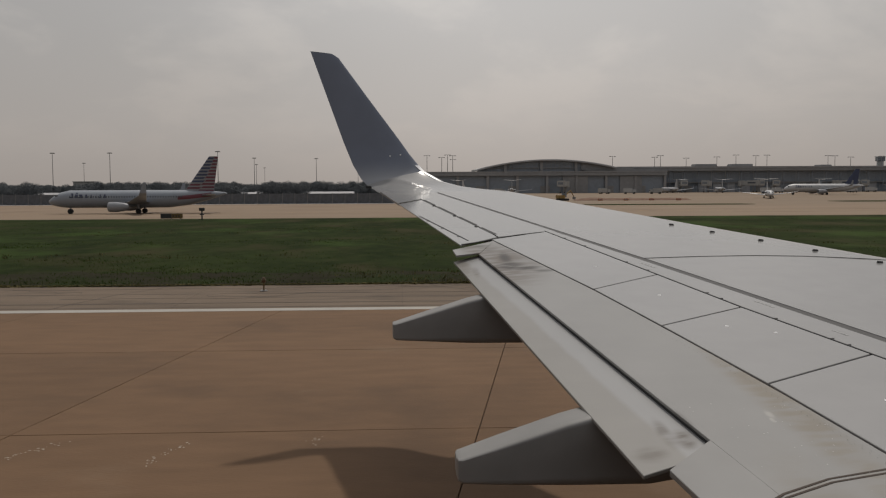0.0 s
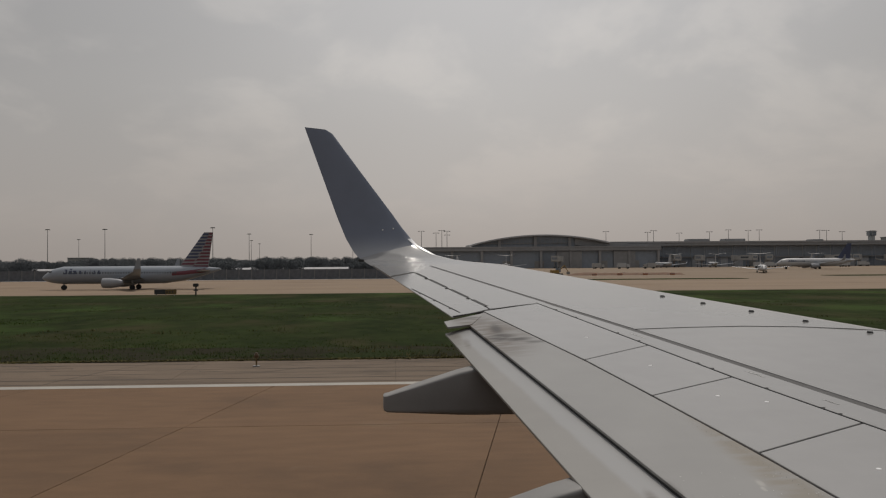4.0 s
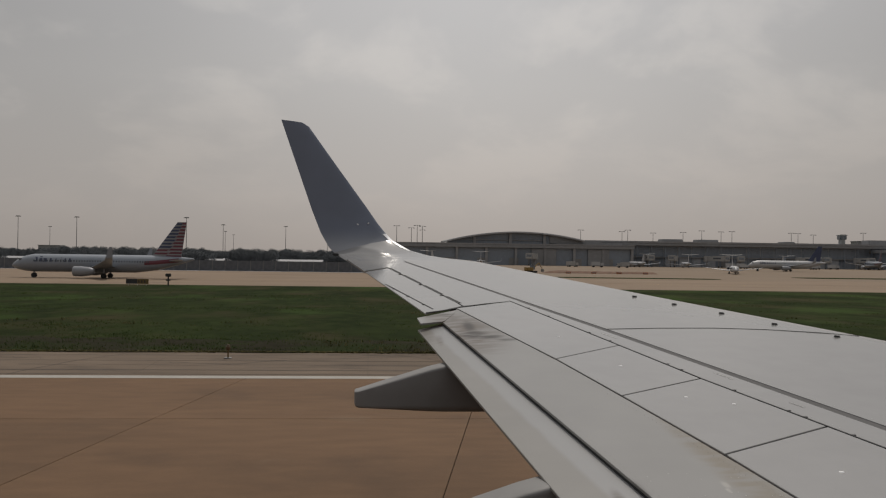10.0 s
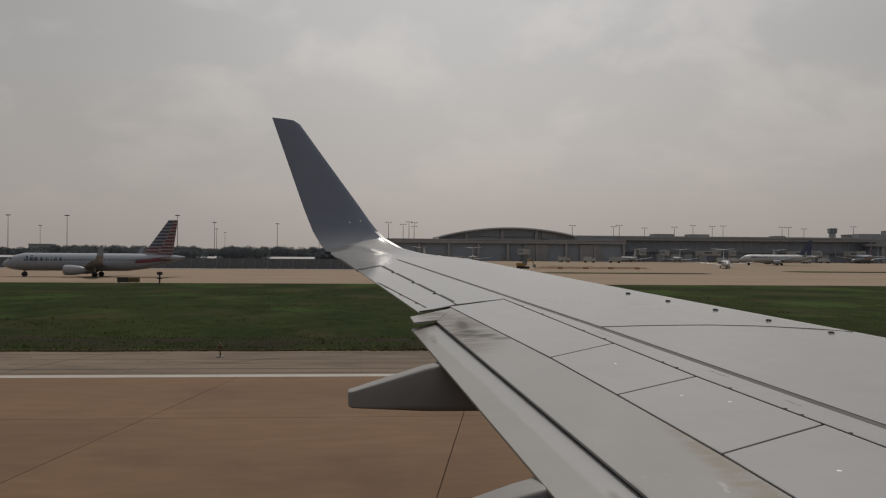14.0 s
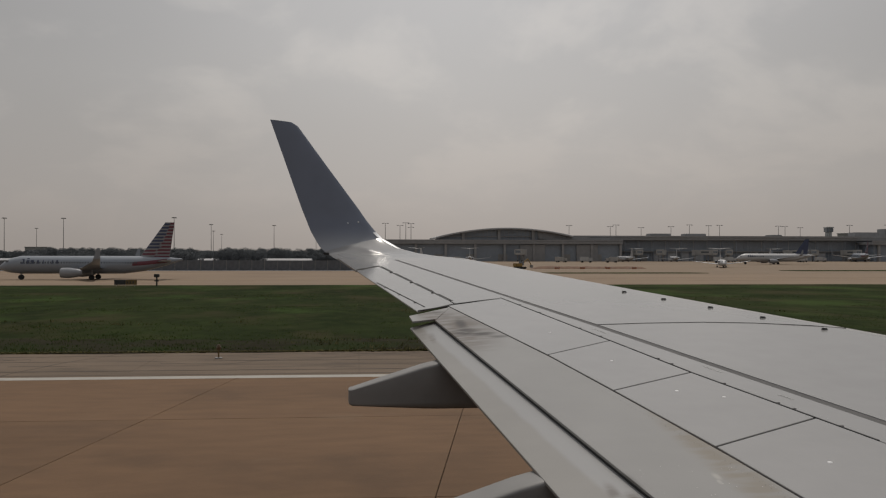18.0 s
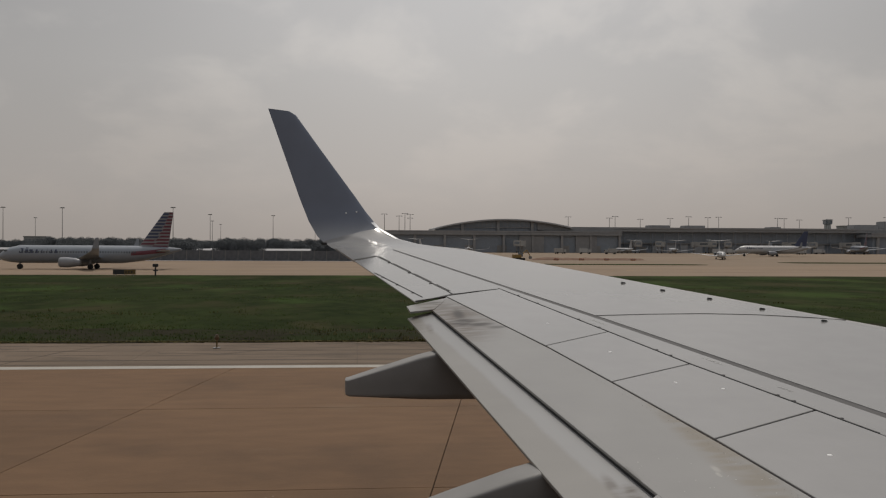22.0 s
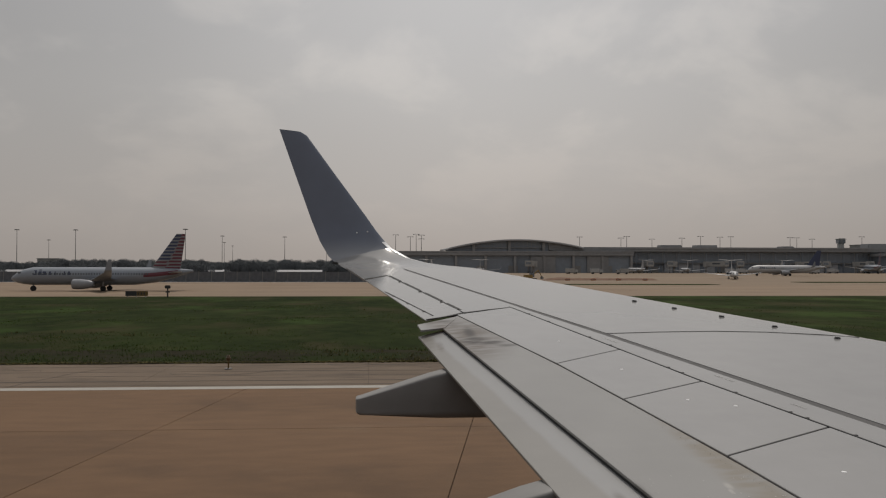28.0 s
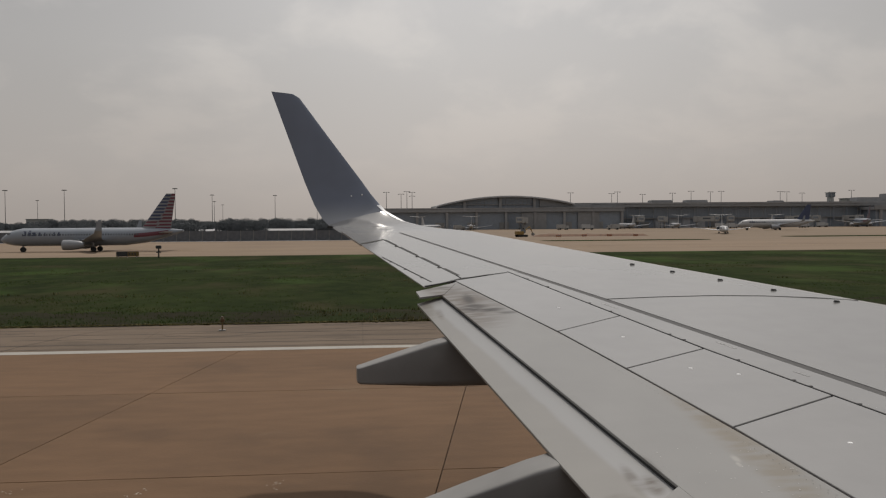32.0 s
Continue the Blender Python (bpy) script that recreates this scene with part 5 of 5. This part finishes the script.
part("glass_wall", roof_strip(FRONT - 11.25, FRONT - 10.9, 4.2, 0.92, 0.012, 0.76), FACADE_GLASS, hall)
part("roof_rim", roof_strip(FRONT - 15.25, FRONT - 15.0, 0.75, 0.1), CANVAS, hall)
part("terrace", box(HX0 - 34, HX1 + 30, FRONT - 16.5, FRONT + 32, DECK - 1.9, DECK, 0.2), FASCIA, hall)
part("parapet", box(HX0 - 34, HX1 + 30, FRONT - 16.6, FRONT - 16.2, DECK, DECK + 0.7), PRECAST, hall)
part("inner_wall", box(HX0 + 3, HX1 - 2, FRONT - 9.5, FRONT + 28, DECK, 14.0), HAZED_GREY, hall)
for k in range(24):
    s0, s1 = k / 24 * 0.74 + 0.01, (k + 0.93) / 24 * 0.74 + 0.01
    xa, xb = HX0 + (HX1 - HX0) * s0, HX0 + (HX1 - HX0) * s1
    zt = min(hall_roof(s0), hall_roof(s1)) - 0.95
    part("window_bay", box(xa, xb, FRONT - 11.6, FRONT - 11.3, DECK + 0.1, zt), FACADE_GLASS, hall)
    part("mullion", box(xb, xb + 0.18, FRONT - 11.7, FRONT - 11.2, DECK + 0.1, zt), FASCIA, hall)
part("transom", box(HX0 + 6, HX0 + 58, FRONT - 12.4, FRONT - 11.7, 14.6, 15.1, 0.05), PRECAST, hall)
for s0 in (0.19, 0.45, 0.70):
    xa = HX0 + (HX1 - HX0) * s0
    part("roof_pier", box(xa, xa + 1.7, FRONT - 13.4, FRONT - 11.7, DECK, hall_roof(s0) - 0.92, 0.1), PRECAST, hall)
part("end_wall", roof_strip(FRONT - 12.6, FRONT - 11.2, hall_roof(0.87) - DECK - 0.05, 0.92, 0.75, 1.0), FASCIA, hall)
part("end_block", box(HX1 - 1, HX1 + 11, FRONT - 12, FRONT + 26, DECK, 15.4, 0.15), FASCIA, hall)
part("step_block", box(HX1 + 11.02, HX1 + 24, FRONT - 10, FRONT + 24, DECK, 14.1, 0.15), FASCIA, hall)
part("under_wall", box(HX0 - 32, HX1 + 28, FRONT - 14.2, FRONT + 28, -0.05, DECK - 1.9), FACADE_GLASS, hall)
for k in range(9):
    xa = HX0 - 30 + k * 17.5
    part("pier", box(xa, xa + 1.5, FRONT - 16.0, FRONT - 14.3, 0, DECK - 1.9, 0.1), PRECAST, hall)
for xa, wide_ in ((HX0 + 50, 15.0), (HX0 + 84, 13.0)):
    part("plant_wall", box(xa, xa + wide_, FRONT - 15.4, FRONT - 14.3, 0, DECK - 2.2, 0.1), FASCIA, hall)
for k in range(7):
    xa = HX0 - 20 + k * 19
    part("service_door", box(xa, xa + 5.5, FRONT - 14.4, FRONT - 14.15, 0, 4.2), STEEL, hall)


def jet_bridge(x, y, a, reach):
    jb = thing("jet_bridge", "pale grey telescopic jet bridge reaching from the terminal", "jet bridge", None, "jet bridges")
    part("rotunda", tube(bmesh.new(), (0, 0, 3.6), (0, 0, 7.0), 2.0, n=16), BRIDGE_GREY, jb)
    part("pedestal", tube(bmesh.new(), (0, 0, 0), (0, 0, 3.6), 0.6, n=12), PRECAST, jb)
    part("inner_tunnel", box(1.5, reach * 0.55, -1.3, 1.3, 4.1, 6.8, 0.08), BRIDGE_GREY, jb)
    tunnel = part("outer_tunnel", box(reach * 0.45, reach, -1.55, 1.55, 3.9, 7.0, 0.08), BRIDGE_GREY, jb)
    part("side_window", box(reach * 0.5, reach * 0.95, -1.6, -1.5, 5.2, 6.1), GLAZING, tunnel)
    part("cab", box(reach - 0.3, reach + 3.2, -2.1, 2.1, 3.8, 7.2, 0.3), BRIDGE_GREY, jb)
    part("cab_window", box(reach + 2.9, reach + 3.24, -1.5, 1.5, 5.0, 6.4), GLAZING, jb)
    for s in (-1.2, 1.2):
        part("lift_leg", box(reach * 0.8 - 0.2, reach * 0.8 + 0.2, s - 0.2, s + 0.2, 0.9, 4.0), STEEL, jb)
        part("wheel", tube(bmesh.new(), (reach * 0.8, s - 0.2, 0.45), (reach * 0.8, s + 0.2, 0.45), 0.45, n=14), TYRE, jb)
    jb.matrix_world = pose(x, y, 0.004, 0, 0, a)
    return jb


bridge = jet_bridge(96, 539, -110, 15)
for x, a in ((168, -100), (185, -115), (205, -70), (226, -110), (263, -75), (282, -120), (300, -90)):
    copy_thing(bridge, pose(x, 554, 0.004, 0, 0, a))


# ---- lamps on masts ----
def mast(tall, kind_label, group, arms):
    m = thing("light_mast", kind_label, "light mast", None, group)
    part("pole", tube(bmesh.new(), (0, 0, 0), (0, 0, tall), 0.30, 0.15, n=8), STEEL, m)
    part("base", tube(bmesh.new(), (0, 0, 0), (0, 0, 0.6), 0.55, 0.45, n=10), PRECAST, m)
    if arms == "ring":
        part("head_ring", tube(bmesh.new(), (0, 0, tall - 0.3), (0, 0, tall), 1.3, n=12), STEEL, m)
        for k in range(6):
            a = k * math.pi / 3
            bm = box(-0.35, 0.35, -0.28, 0.28, -0.5, -0.1, 0.05)
            bmesh.ops.translate(bm, verts=bm.verts, vec=(1.35 * math.cos(a), 1.35 * math.sin(a), tall - 0.1))
            part("floodlight", bm, STEEL, m)
    else:
        part("cross_arm", box(-1.9, 1.9, -0.08, 0.08, tall - 0.2, tall), STEEL, m)
        for s in (-1.7, 1.7):
            part("floodlight", box(s - 0.55, s + 0.55, -0.3, 0.3, tall - 0.45, tall - 0.1, 0.06), STEEL, m)
    return m


tall_mast = mast(28.0, "tall slim grey light mast with a ring of floodlights", "car park light masts", "ring")
tall_mast.matrix_world = pose(-196, 640, 0)
for x, y in ((-234, 640), (-120, 620), (-118, 760), (-150, 980), (-70, 780), (-300, 900), (-222, 1100), (-166, 1150), (-45, 990), (-330, 760), (-15, 1100)):
    copy_thing(tall_mast, pose(x, y, 0))
road_lamp = mast(25.5, "twin-armed lamp post behind the terminal roof", "terminal road lamps", "arms")
road_lamp.matrix_world = pose(18, 640, -0.02)
rnd = random.Random(9)
for x in (28, 31, 34, 37, 147, 172, 179, 202, 214, 233, 249, 252, 287, 308, 312, 329, 344, 369, 390):
    copy_thing(road_lamp, pose(x, 640 + rnd.uniform(-30, 30), rnd.uniform(-2.2, -0.02)))

# the tower and the far buildings
tower = thing("control_tower", "distant dark control tower shaft with a wider cab", "tower", kind="structure")
part("shaft", box(470.5, 475.5, 900, 905, 0, 27, 0.3), HAZED_GREY, tower)
part("cab", box(469.5, 476.5, 899, 906, 27, 31, 0.4), GLAZING, tower)
part("cab_roof", box(469, 477, 898.5, 906.5, 31, 31.8, 0.2), HAZED_GREY, tower)
for x, y, w, h in ((-345, 1000, 22, 10.5), (-262, 1300, 40, 9.0), (505, 930, 50, 26)):
    far = thing("distant_building", "pale boxy building far behind the trees", "building", kind="structure")
    part("wall", box(x, x + w, y, y + 15, -0.12, h), PRECAST, far)
    part("roof", box(x - 0.5, x + w + 0.5, y - 0.5, y + 15.5, h, h + 0.7), FASCIA, far)
    for k in range(int(w / 4)):
        part("window", box(x + 1 + k * 4, x + 3.6 + k * 4, y - 0.06, y + 0.02, h * 0.5, h * 0.75), GLAZING, far)


# ---- car park: fence, canopies, cars, trees ----
fence = thing("screen_fence", "long dark screen fence along the taxiway edge", "fence")
post = mesh_from("post", box(-0.06, 0.06, -0.06, 0.06, 0, 3.5), STEEL)
screen = mesh_from("screen_panel", box(-1.98, 1.98, -0.02, 0.02, 0.05, 3.3), HAZED_FENCE)
for k in range(83):
    ob = new("post", post)
    ob.location, ob.parent = (-326 + 4 * k, 301, 0), fence
    ob = new("screen_panel", screen)
    ob.location, ob.parent = (-324 + 4 * k, 301, 0), fence


def carport(label):
    cp = thing("carport", label, "carport", None, "car park canopies")
    rings = []
    for k in range(9):
        a = -1 + k / 4
        rings.append([(-9, a * 5, 2.5 + 0.9 * (1 - a * a)), (9, a * 5, 2.5 + 0.9 * (1 - a * a)), (9, a * 5, 2.58 + 0.9 * (1 - a * a)), (-9, a * 5, 2.58 + 0.9 * (1 - a * a))])
    part("roof", loft(bmesh.new(), rings), CANVAS, cp, smooth=True)
    for x in (-8, 0, 8):
        for y in (-3.6, 3.6):
            part("post", tube(bmesh.new(), (x, y, 0), (x, y, 2.95), 0.08, n=6), STEEL, cp)
    return cp


canopy = carport("white curved fabric canopy over parked cars")
canopy.matrix_world = pose(-60, 336, 0)
for k, x in enumerate((-150, -128, -104, -94, -26, -172, -196, -220, -45, -78)):
    copy_thing(canopy, pose(x, 332 + (k % 3) * 9, 0))


def car(paint, label):
    c = thing("car", label, "car", None, "parked cars")
    rings = []
    for x, z0, z1, w in ((-2.2, 0.42, 0.75, 0.72), (-2.1, 0.3, 0.95, 0.85), (-0.9, 0.25, 0.98, 0.9), (0.8, 0.25, 0.95, 0.9), (1.9, 0.3, 0.82, 0.86), (2.2, 0.42, 0.66, 0.7)):
        rings.append([(x, -w, z0), (x, w, z0), (x, w, z1 - 0.1), (x, w * 0.88, z1), (x, -w * 0.88, z1), (x, -w, z1 - 0.1)])
    body = part("body", loft(bmesh.new(), rings), paint, c, smooth=True)
    rings = [[(x, -w, 0.93), (x, w, 0.93), (x2, w * 0.82, z), (x2, -w * 0.82, z)] for x, x2, w, z in ((-1.9, -1.5, 0.82, 1.0), (-1.6, -1.2, 0.84, 1.4), (0.2, -0.1, 0.84, 1.45), (1.0, 0.5, 0.8, 1.0))]
    part("cabin", loft(bmesh.new(), rings), GLAZING, c, smooth=True)
    for s in (-0.6, 0.6):
        part("headlight", box(2.08, 2.2, s - 0.16, s + 0.16, 0.6, 0.74, 0.02), HEADLAMP, body)
    for x in (-1.35, 1.35):
        for y in (-0.82, 0.82):
            part("wheel", tube(bmesh.new(), (x, y - 0.1, 0.32), (x, y + 0.1, 0.32), 0.32, n=12), TYRE, c)
    return c


cars = [car(p, n + " car in the car park") for p, n in zip(CAR_PAINTS, ("small white", "glossy black", "small silver", "dark red", "dark blue"))]
rnd = random.Random(3)
n_car = 0
for row, y in enumerate((310, 317, 352, 359, 376, 383)):
    for k in range(26):
        x = -28 - k * 3.1 - row * 4
        if rnd.random() < 0.35:
            continue
        m = pose(x, y + rnd.uniform(-0.3, 0.3), 0, 0, 0, rnd.choice((88, 92, 268, 272)))
        if n_car < len(cars):
            cars[n_car].matrix_world = m
        else:
            copy_thing(rnd.choice(cars), m)
        n_car += 1


def tree(seed, tall, wide):
    tr = thing("tree", "round-headed dark green tree beyond the car park", "tree", None, "trees beyond the car park")
    rnd_ = random.Random(seed)
    bm = tube(bmesh.new(), (0, 0, 0), (0.1, 0, tall * 0.5), 0.22, 0.12, n=7)
    for k in range(5):
        a = k * 1.3
        tube(bm, (0, 0, tall * (0.3 + 0.04 * k)), (math.cos(a) * wide * 0.35, math.sin(a) * wide * 0.35, tall * (0.6 + 0.05 * k)), 0.1, 0.03, n=5)
    part("trunk", bm, BARK, tr)
    lumps = [(rnd_.uniform(-0.36, 0.36) * wide, rnd_.uniform(-0.36, 0.36) * wide, tall * rnd_.uniform(0.38, 0.8), rnd_.uniform(0.18, 0.32) * wide) for _ in range(9)]
    vs, fs = [], []
    for cx, cy, cz, r in lumps:
        for _ in range(1300):
            d = Vector((rnd_.gauss(0, 1), rnd_.gauss(0, 1), rnd_.gauss(0, 0.8))).normalized() * r * rnd_.uniform(0.7, 1.0)
            u = Vector((rnd_.gauss(0, 1), rnd_.gauss(0, 1), rnd_.gauss(0, 1))).normalized() * rnd_.uniform(0.09, 0.16)
            w = u.cross(d).normalized() * rnd_.uniform(0.09, 0.15)
            p = Vector((cx, cy, cz)) + d
            n_ = len(vs)
            vs += [p - u, p + w, p + u, p - w]
            fs.append((n_, n_ + 1, n_ + 2, n_ + 3))
    me_ = bpy.data.meshes.new("crown")
    me_.from_pydata(vs, [], fs)
    me_.materials.append(HAZED_LEAF)
    crown = new("crown", me_)
    crown.parent = tr
    return tr


woods = [tree(s, h, w) for s, h, w in ((1, 5.4, 9.0), (2, 4.6, 8.0), (3, 6.6, 9.5), (4, 5.0, 9.0))]
rnd = random.Random(12)
spots = [(6 - k * 6.6 + rnd.uniform(-2, 2), 425 + rnd.uniform(-18, 45)) for k in range(46)] + [(4 - k * 4.3 + rnd.uniform(-2, 2), 455 + rnd.uniform(-10, 40)) for k in range(70)] + [(-34 - k * 13 + rnd.uniform(-4, 4), 325 + rnd.uniform(-2, 2)) for k in range(14)]
for k, (x, y) in enumerate(spots):
    m = pose(x, y, -0.03, 0, 0, rnd.uniform(0, 360))
    if k < 4:
        woods[k].matrix_world = m
    else:
        copy_thing(rnd.choice(woods), m)
# woods far off, all round the field
vs, fs = [], []
rnd = random.Random(21)
for k in range(5200):
    x = rnd.uniform(-1500, 1500)
    y = 1250 + rnd.uniform(0, 90) + 60 * noise.noise((x * 0.004, 0, 0))
    h = 6 + 3.5 * noise.noise((x * 0.02, 4, 0)) + rnd.uniform(-1.2, 1.2)
    z = rnd.uniform(0.2, 1.0) * h
    r = rnd.uniform(1.0, 2.2)
    n_ = len(vs)
    vs += [(x - r, y, z - r * 0.8), (x + r * 0.7, y + rnd.uniform(-1, 1), z - r), (x + r, y, z + r * 0.6), (x - r * 0.5, y, z + r * 0.9)]
    fs.append((n_, n_ + 1, n_ + 2, n_ + 3))
me = bpy.data.meshes.new("far_woods")
me.from_pydata(vs, [], fs)
me.materials.append(HAZED_LEAF)
tagged(new("far_woods", me), "dark band of distant woods on the horizon", "woods", kind="stuff")

# ---- works on the apron ----
bm = bmesh.new()
grid = [[bm.verts.new((62 + i * 2.1, 328 + j * 1.4, 0.0 if j in (0, 6) or i in (0, 20) else 0.5 + 0.7 * abs(noise.noise((i * 0.45, j * 0.5, 1))))) for i in range(21)] for j in range(7)]
for a, b in zip(grid, grid[1:]):
    for i in range(20):
        bm.faces.new((a[i], a[i + 1], b[i + 1], b[i]))
tagged(part("earth_mound", bm, EARTH, None, smooth=True), "long low mound of reddish bare earth on the apron", "earth mound")
digger = thing("excavator", "yellow tracked excavator beside the earth mound", "excavator")
for s in (-1.1, 1.1):
    part("track", box(-2.0, 2.0, s - 0.3, s + 0.3, 0, 0.8, 0.2), TYRE, digger)
part("cab", box(-0.2, 1.2, -0.9, 0.5, 1.2, 2.7, 0.12), GLAZING, digger)
part("engine_cover", box(-2.2, 0.4, -1.2, 1.2, 0.8, 2.0, 0.15), YELLOW, digger)
boom = part("boom", tube(bmesh.new(), (0.8, 0.7, 1.4), (3.6, 0.7, 3.6), 0.25, 0.18, n=6), YELLOW, digger)
part("stick", tube(bmesh.new(), (3.6, 0.7, 3.6), (5.0, 0.7, 1.4), 0.18, 0.14, n=6), YELLOW, boom)
part("bucket", box(4.6, 5.6, 0.2, 1.2, 0.4, 1.4, 0.15), STEEL, boom)
digger.matrix_world = pose(57, 327, 0.004, 0, 0, 20)
for x0, x1, y0, y1 in ((52, 104, 262, 277), (140, 222, 292, 307)):
    lawn(x0, x1, y0, y1, "narrow island of grass within the apron pavement", corner=(y1 - y0) / 2, step=2.0, lift=0.03)


def barrier(x, y):
    b = thing("barrier", "low orange and white plastic works barrier", "barrier", None, "works barriers")
    part("block", box(-0.9, 0.9, -0.22, 0.22, 0, 0.7, 0.08), ORANGE, b)
    part("band", box(-0.7, 0.7, -0.235, 0.235, 0.35, 0.5), CANVAS, b)
    b.matrix_world = pose(x, y, 0.004)
    return b


one = barrier(70, 325)
for k in range(1, 4):
    copy_thing(one, pose(70 + k * 9.3, 325 + (k % 3) * 0.6, 0.004))


def service_truck(label, paint):
    t = thing("service_truck", label, "truck", None, "ground vehicles")
    part("chassis", box(-3.2, 3.2, -1.0, 1.0, 0.5, 0.9), STEEL, t)
    part("body", box(-3.2, 1.2, -1.15, 1.15, 0.9, 2.9, 0.08), paint, t)
    cab = part("cab", box(1.35, 3.2, -1.1, 1.1, 0.8, 2.3, 0.15), paint, t)
    part("windscreen", box(3.0, 3.23, -0.9, 0.9, 1.5, 2.1), GLAZING, cab)
    for x in (-2.1, 2.2):
        for y in (-0.95, 0.95):
            part("wheel", tube(bmesh.new(), (x, y - 0.15, 0.48), (x, y + 0.15, 0.48), 0.48, n=12), TYRE, t)
    return t


trucks = [service_truck("pale grey box truck serving the stands", BRIDGE_GREY), service_truck("silver catering truck serving the stands", CAR_PAINTS[2])]
rnd = random.Random(8)
for k, x in enumerate((106, 118, 131, 196, 204, 214, 222, 246, 252, 270, 306, 322, 54, 28)):
    m = pose(x, 500 + rnd.uniform(-30, 25), 0.004, 0, 0, rnd.choice((0, 180, 90, 20)))
    if k < 2:
        trucks[k].matrix_world = m
    else:
        copy_thing(rnd.choice(trucks), m)


# ---- farther along the field: the glass terminal, the hotel, the radio mast, the approach lights ----
second_hall = copy_thing(hall, pose(302, 0, 0))
tagged(second_hall, "second terminal hall with a low curved metal roof")
glass = thing("glass_terminal", "pale terminal with a long wavy white roof and tall glazing", "building", kind="structure")
GX0, GX1, GY = 430.0, 690.0, 440.0


def wave(x):
    s = (x - GX0) / (GX1 - GX0)
    return 17.5 + 4.2 * math.cos(2 * math.pi * (s * 1.4 - 0.25)) + 2.0 * s


rings = []
for k in range(53):
    x = GX0 - 6 + (GX1 - GX0 + 12) * k / 52
    z = wave(x)
    rings.append([(x, GY - 5, z - 0.7), (x, GY - 5, z), (x, GY + 45, z + 1.5), (x, GY + 45, z - 0.7)])
part("wavy_roof", loft(bmesh.new(), rings), CANVAS, glass, smooth=True)
part("inner_block", box(GX0, GX1, GY + 1, GY + 44, 0, 12.6), HAZED_GREY, glass)
for k in range(52):
    x = GX0 + 5 * k
    top_z = min(wave(x), wave(x + 5)) - 0.75
    if k % 13 in (5, 6, 7):
        part("clad_panel", box(x + 0.03, x + 4.97, GY, GY + 0.5, 0, top_z), PRECAST, glass)
        if k % 13 == 6:
            for z in (5.5, 8.5, 11.0):
                part("slot_window", box(x + 0.6, x + 4.4, GY - 0.06, GY + 0.02, z, z + 0.8), GLAZING, glass)
    else:
        part("glass_panel", box(x + 0.06, x + 4.94, GY + 0.1, GY + 0.4, 4.4, top_z), GLAZING, glass)
        part("base_panel", box(x + 0.03, x + 4.97, GY, GY + 0.5, 0, 4.3), PRECAST, glass)
for x in (455, 512, 560, 610, 660):
    copy_thing(bridge, pose(x, GY - 4, 0.004, 0, 0, -95))
for x, a in ((490, 170), (585, 84), (640, 92)):
    tagged(copy_thing(flag_jet, pose(x, GY - 42, 0.004, 0, 0, a)), "silver airliner with a striped tail by the glass terminal", group="parked airliners")

hotel = thing("hotel_building", "long grey slab hotel with banded windows behind the terminal", "building", kind="structure")
QX, QY = 600.0, 600.0
part("slab_block", box(QX, QX + 95, QY, QY + 18, 0, 41), PRECAST, hotel)
part("tower_end", box(QX - 3, QX + 28, QY - 1, QY + 19, 0, 45.5), PRECAST, hotel)
part("lift_block", box(QX + 74, QX + 91, QY + 2, QY + 16, 41, 46), PRECAST, hotel)
for floor_n in range(9):
    z = 8 + floor_n * 3.7
    for k in range(15):
        part("window", box(QX + 29 + k * 4.3, QX + 33 + k * 4.3, QY - 0.07, QY + 0.03, z, z + 1.7), GLAZING, hotel)

radio = thing("radio_mast", "slender lattice radio mast behind the concourse", "mast", kind="structure")
for s in range(3):
    a = s * 2.094
    part("leg", tube(bmesh.new(), (455 + 1.6 * math.cos(a), 760 + 1.6 * math.sin(a), -0.1), (455 + 0.3 * math.cos(a), 760 + 0.3 * math.sin(a), 62), 0.16, 0.08, n=6), STEEL, radio)
for k in range(12):
    z, r = 3 + k * 5, 1.6 - 1.3 * (3 + k * 5) / 62
    part("brace_ring", tube(bmesh.new(), (455, 760, z), (455, 760, z + 0.25), r, n=3), STEEL, radio)


def approach_light(x, y):
    u = thing("approach_light_unit", "orange precision approach light box on short legs", "airfield light", None, "approach light units")
    part("housing", box(-0.75, 0.75, -0.5, 0.5, 0.75, 1.15, 0.06), ORANGE, u)
    for sx in (-0.6, 0.6):
        for sy in (-0.35, 0.35):
            part("leg", tube(bmesh.new(), (sx, sy, 0), (sx, sy, 0.76), 0.05, n=8), ORANGE, u)
    part("lens_plate", box(-0.77, -0.74, -0.4, 0.4, 0.82, 1.08), GLAZING, u)
    u.matrix_world = pose(x, y, 0.04)
    return u


pad = box(-496, -470, 47, 72, -0.1, 0.04)
tagged(part("light_pad", pad, SHOULDER, None), "pale bare concrete pad under the approach lights", "pavement", kind="structure")
unit = approach_light(-478, 50)
for y in (56, 62, 68):
    copy_thing(unit, pose(-478 - (y - 50) * 0.2, y, 0.04))

# ---- what stands on the field settles onto its slope ----
def base_y(ob):
    """How far out a thing stands: by its own place, or by the middle of its parts."""
    if abs(ob.location.y) > 1.0:
        return ob.location.y
    ys = [o.location.y + v.co.y for o in (ob, *ob.children) if o.data for v in o.data.vertices]
    return (min(ys) + max(ys)) / 2


LAID = {"ground", "grass", "taxiway", "apron", "car_park", "runway", "asphalt_patch", "lead_off_line", "taxiway_line", "grass_blades"}
for ob in list(scene.objects):
    if ob.parent or ob.type not in ("MESH", "EMPTY") or ob is own or ob.name.split(".")[0] in LAID:
        continue
    out = base_y(ob)
    if out > 40:
        ob.location.z += ground_z(out)
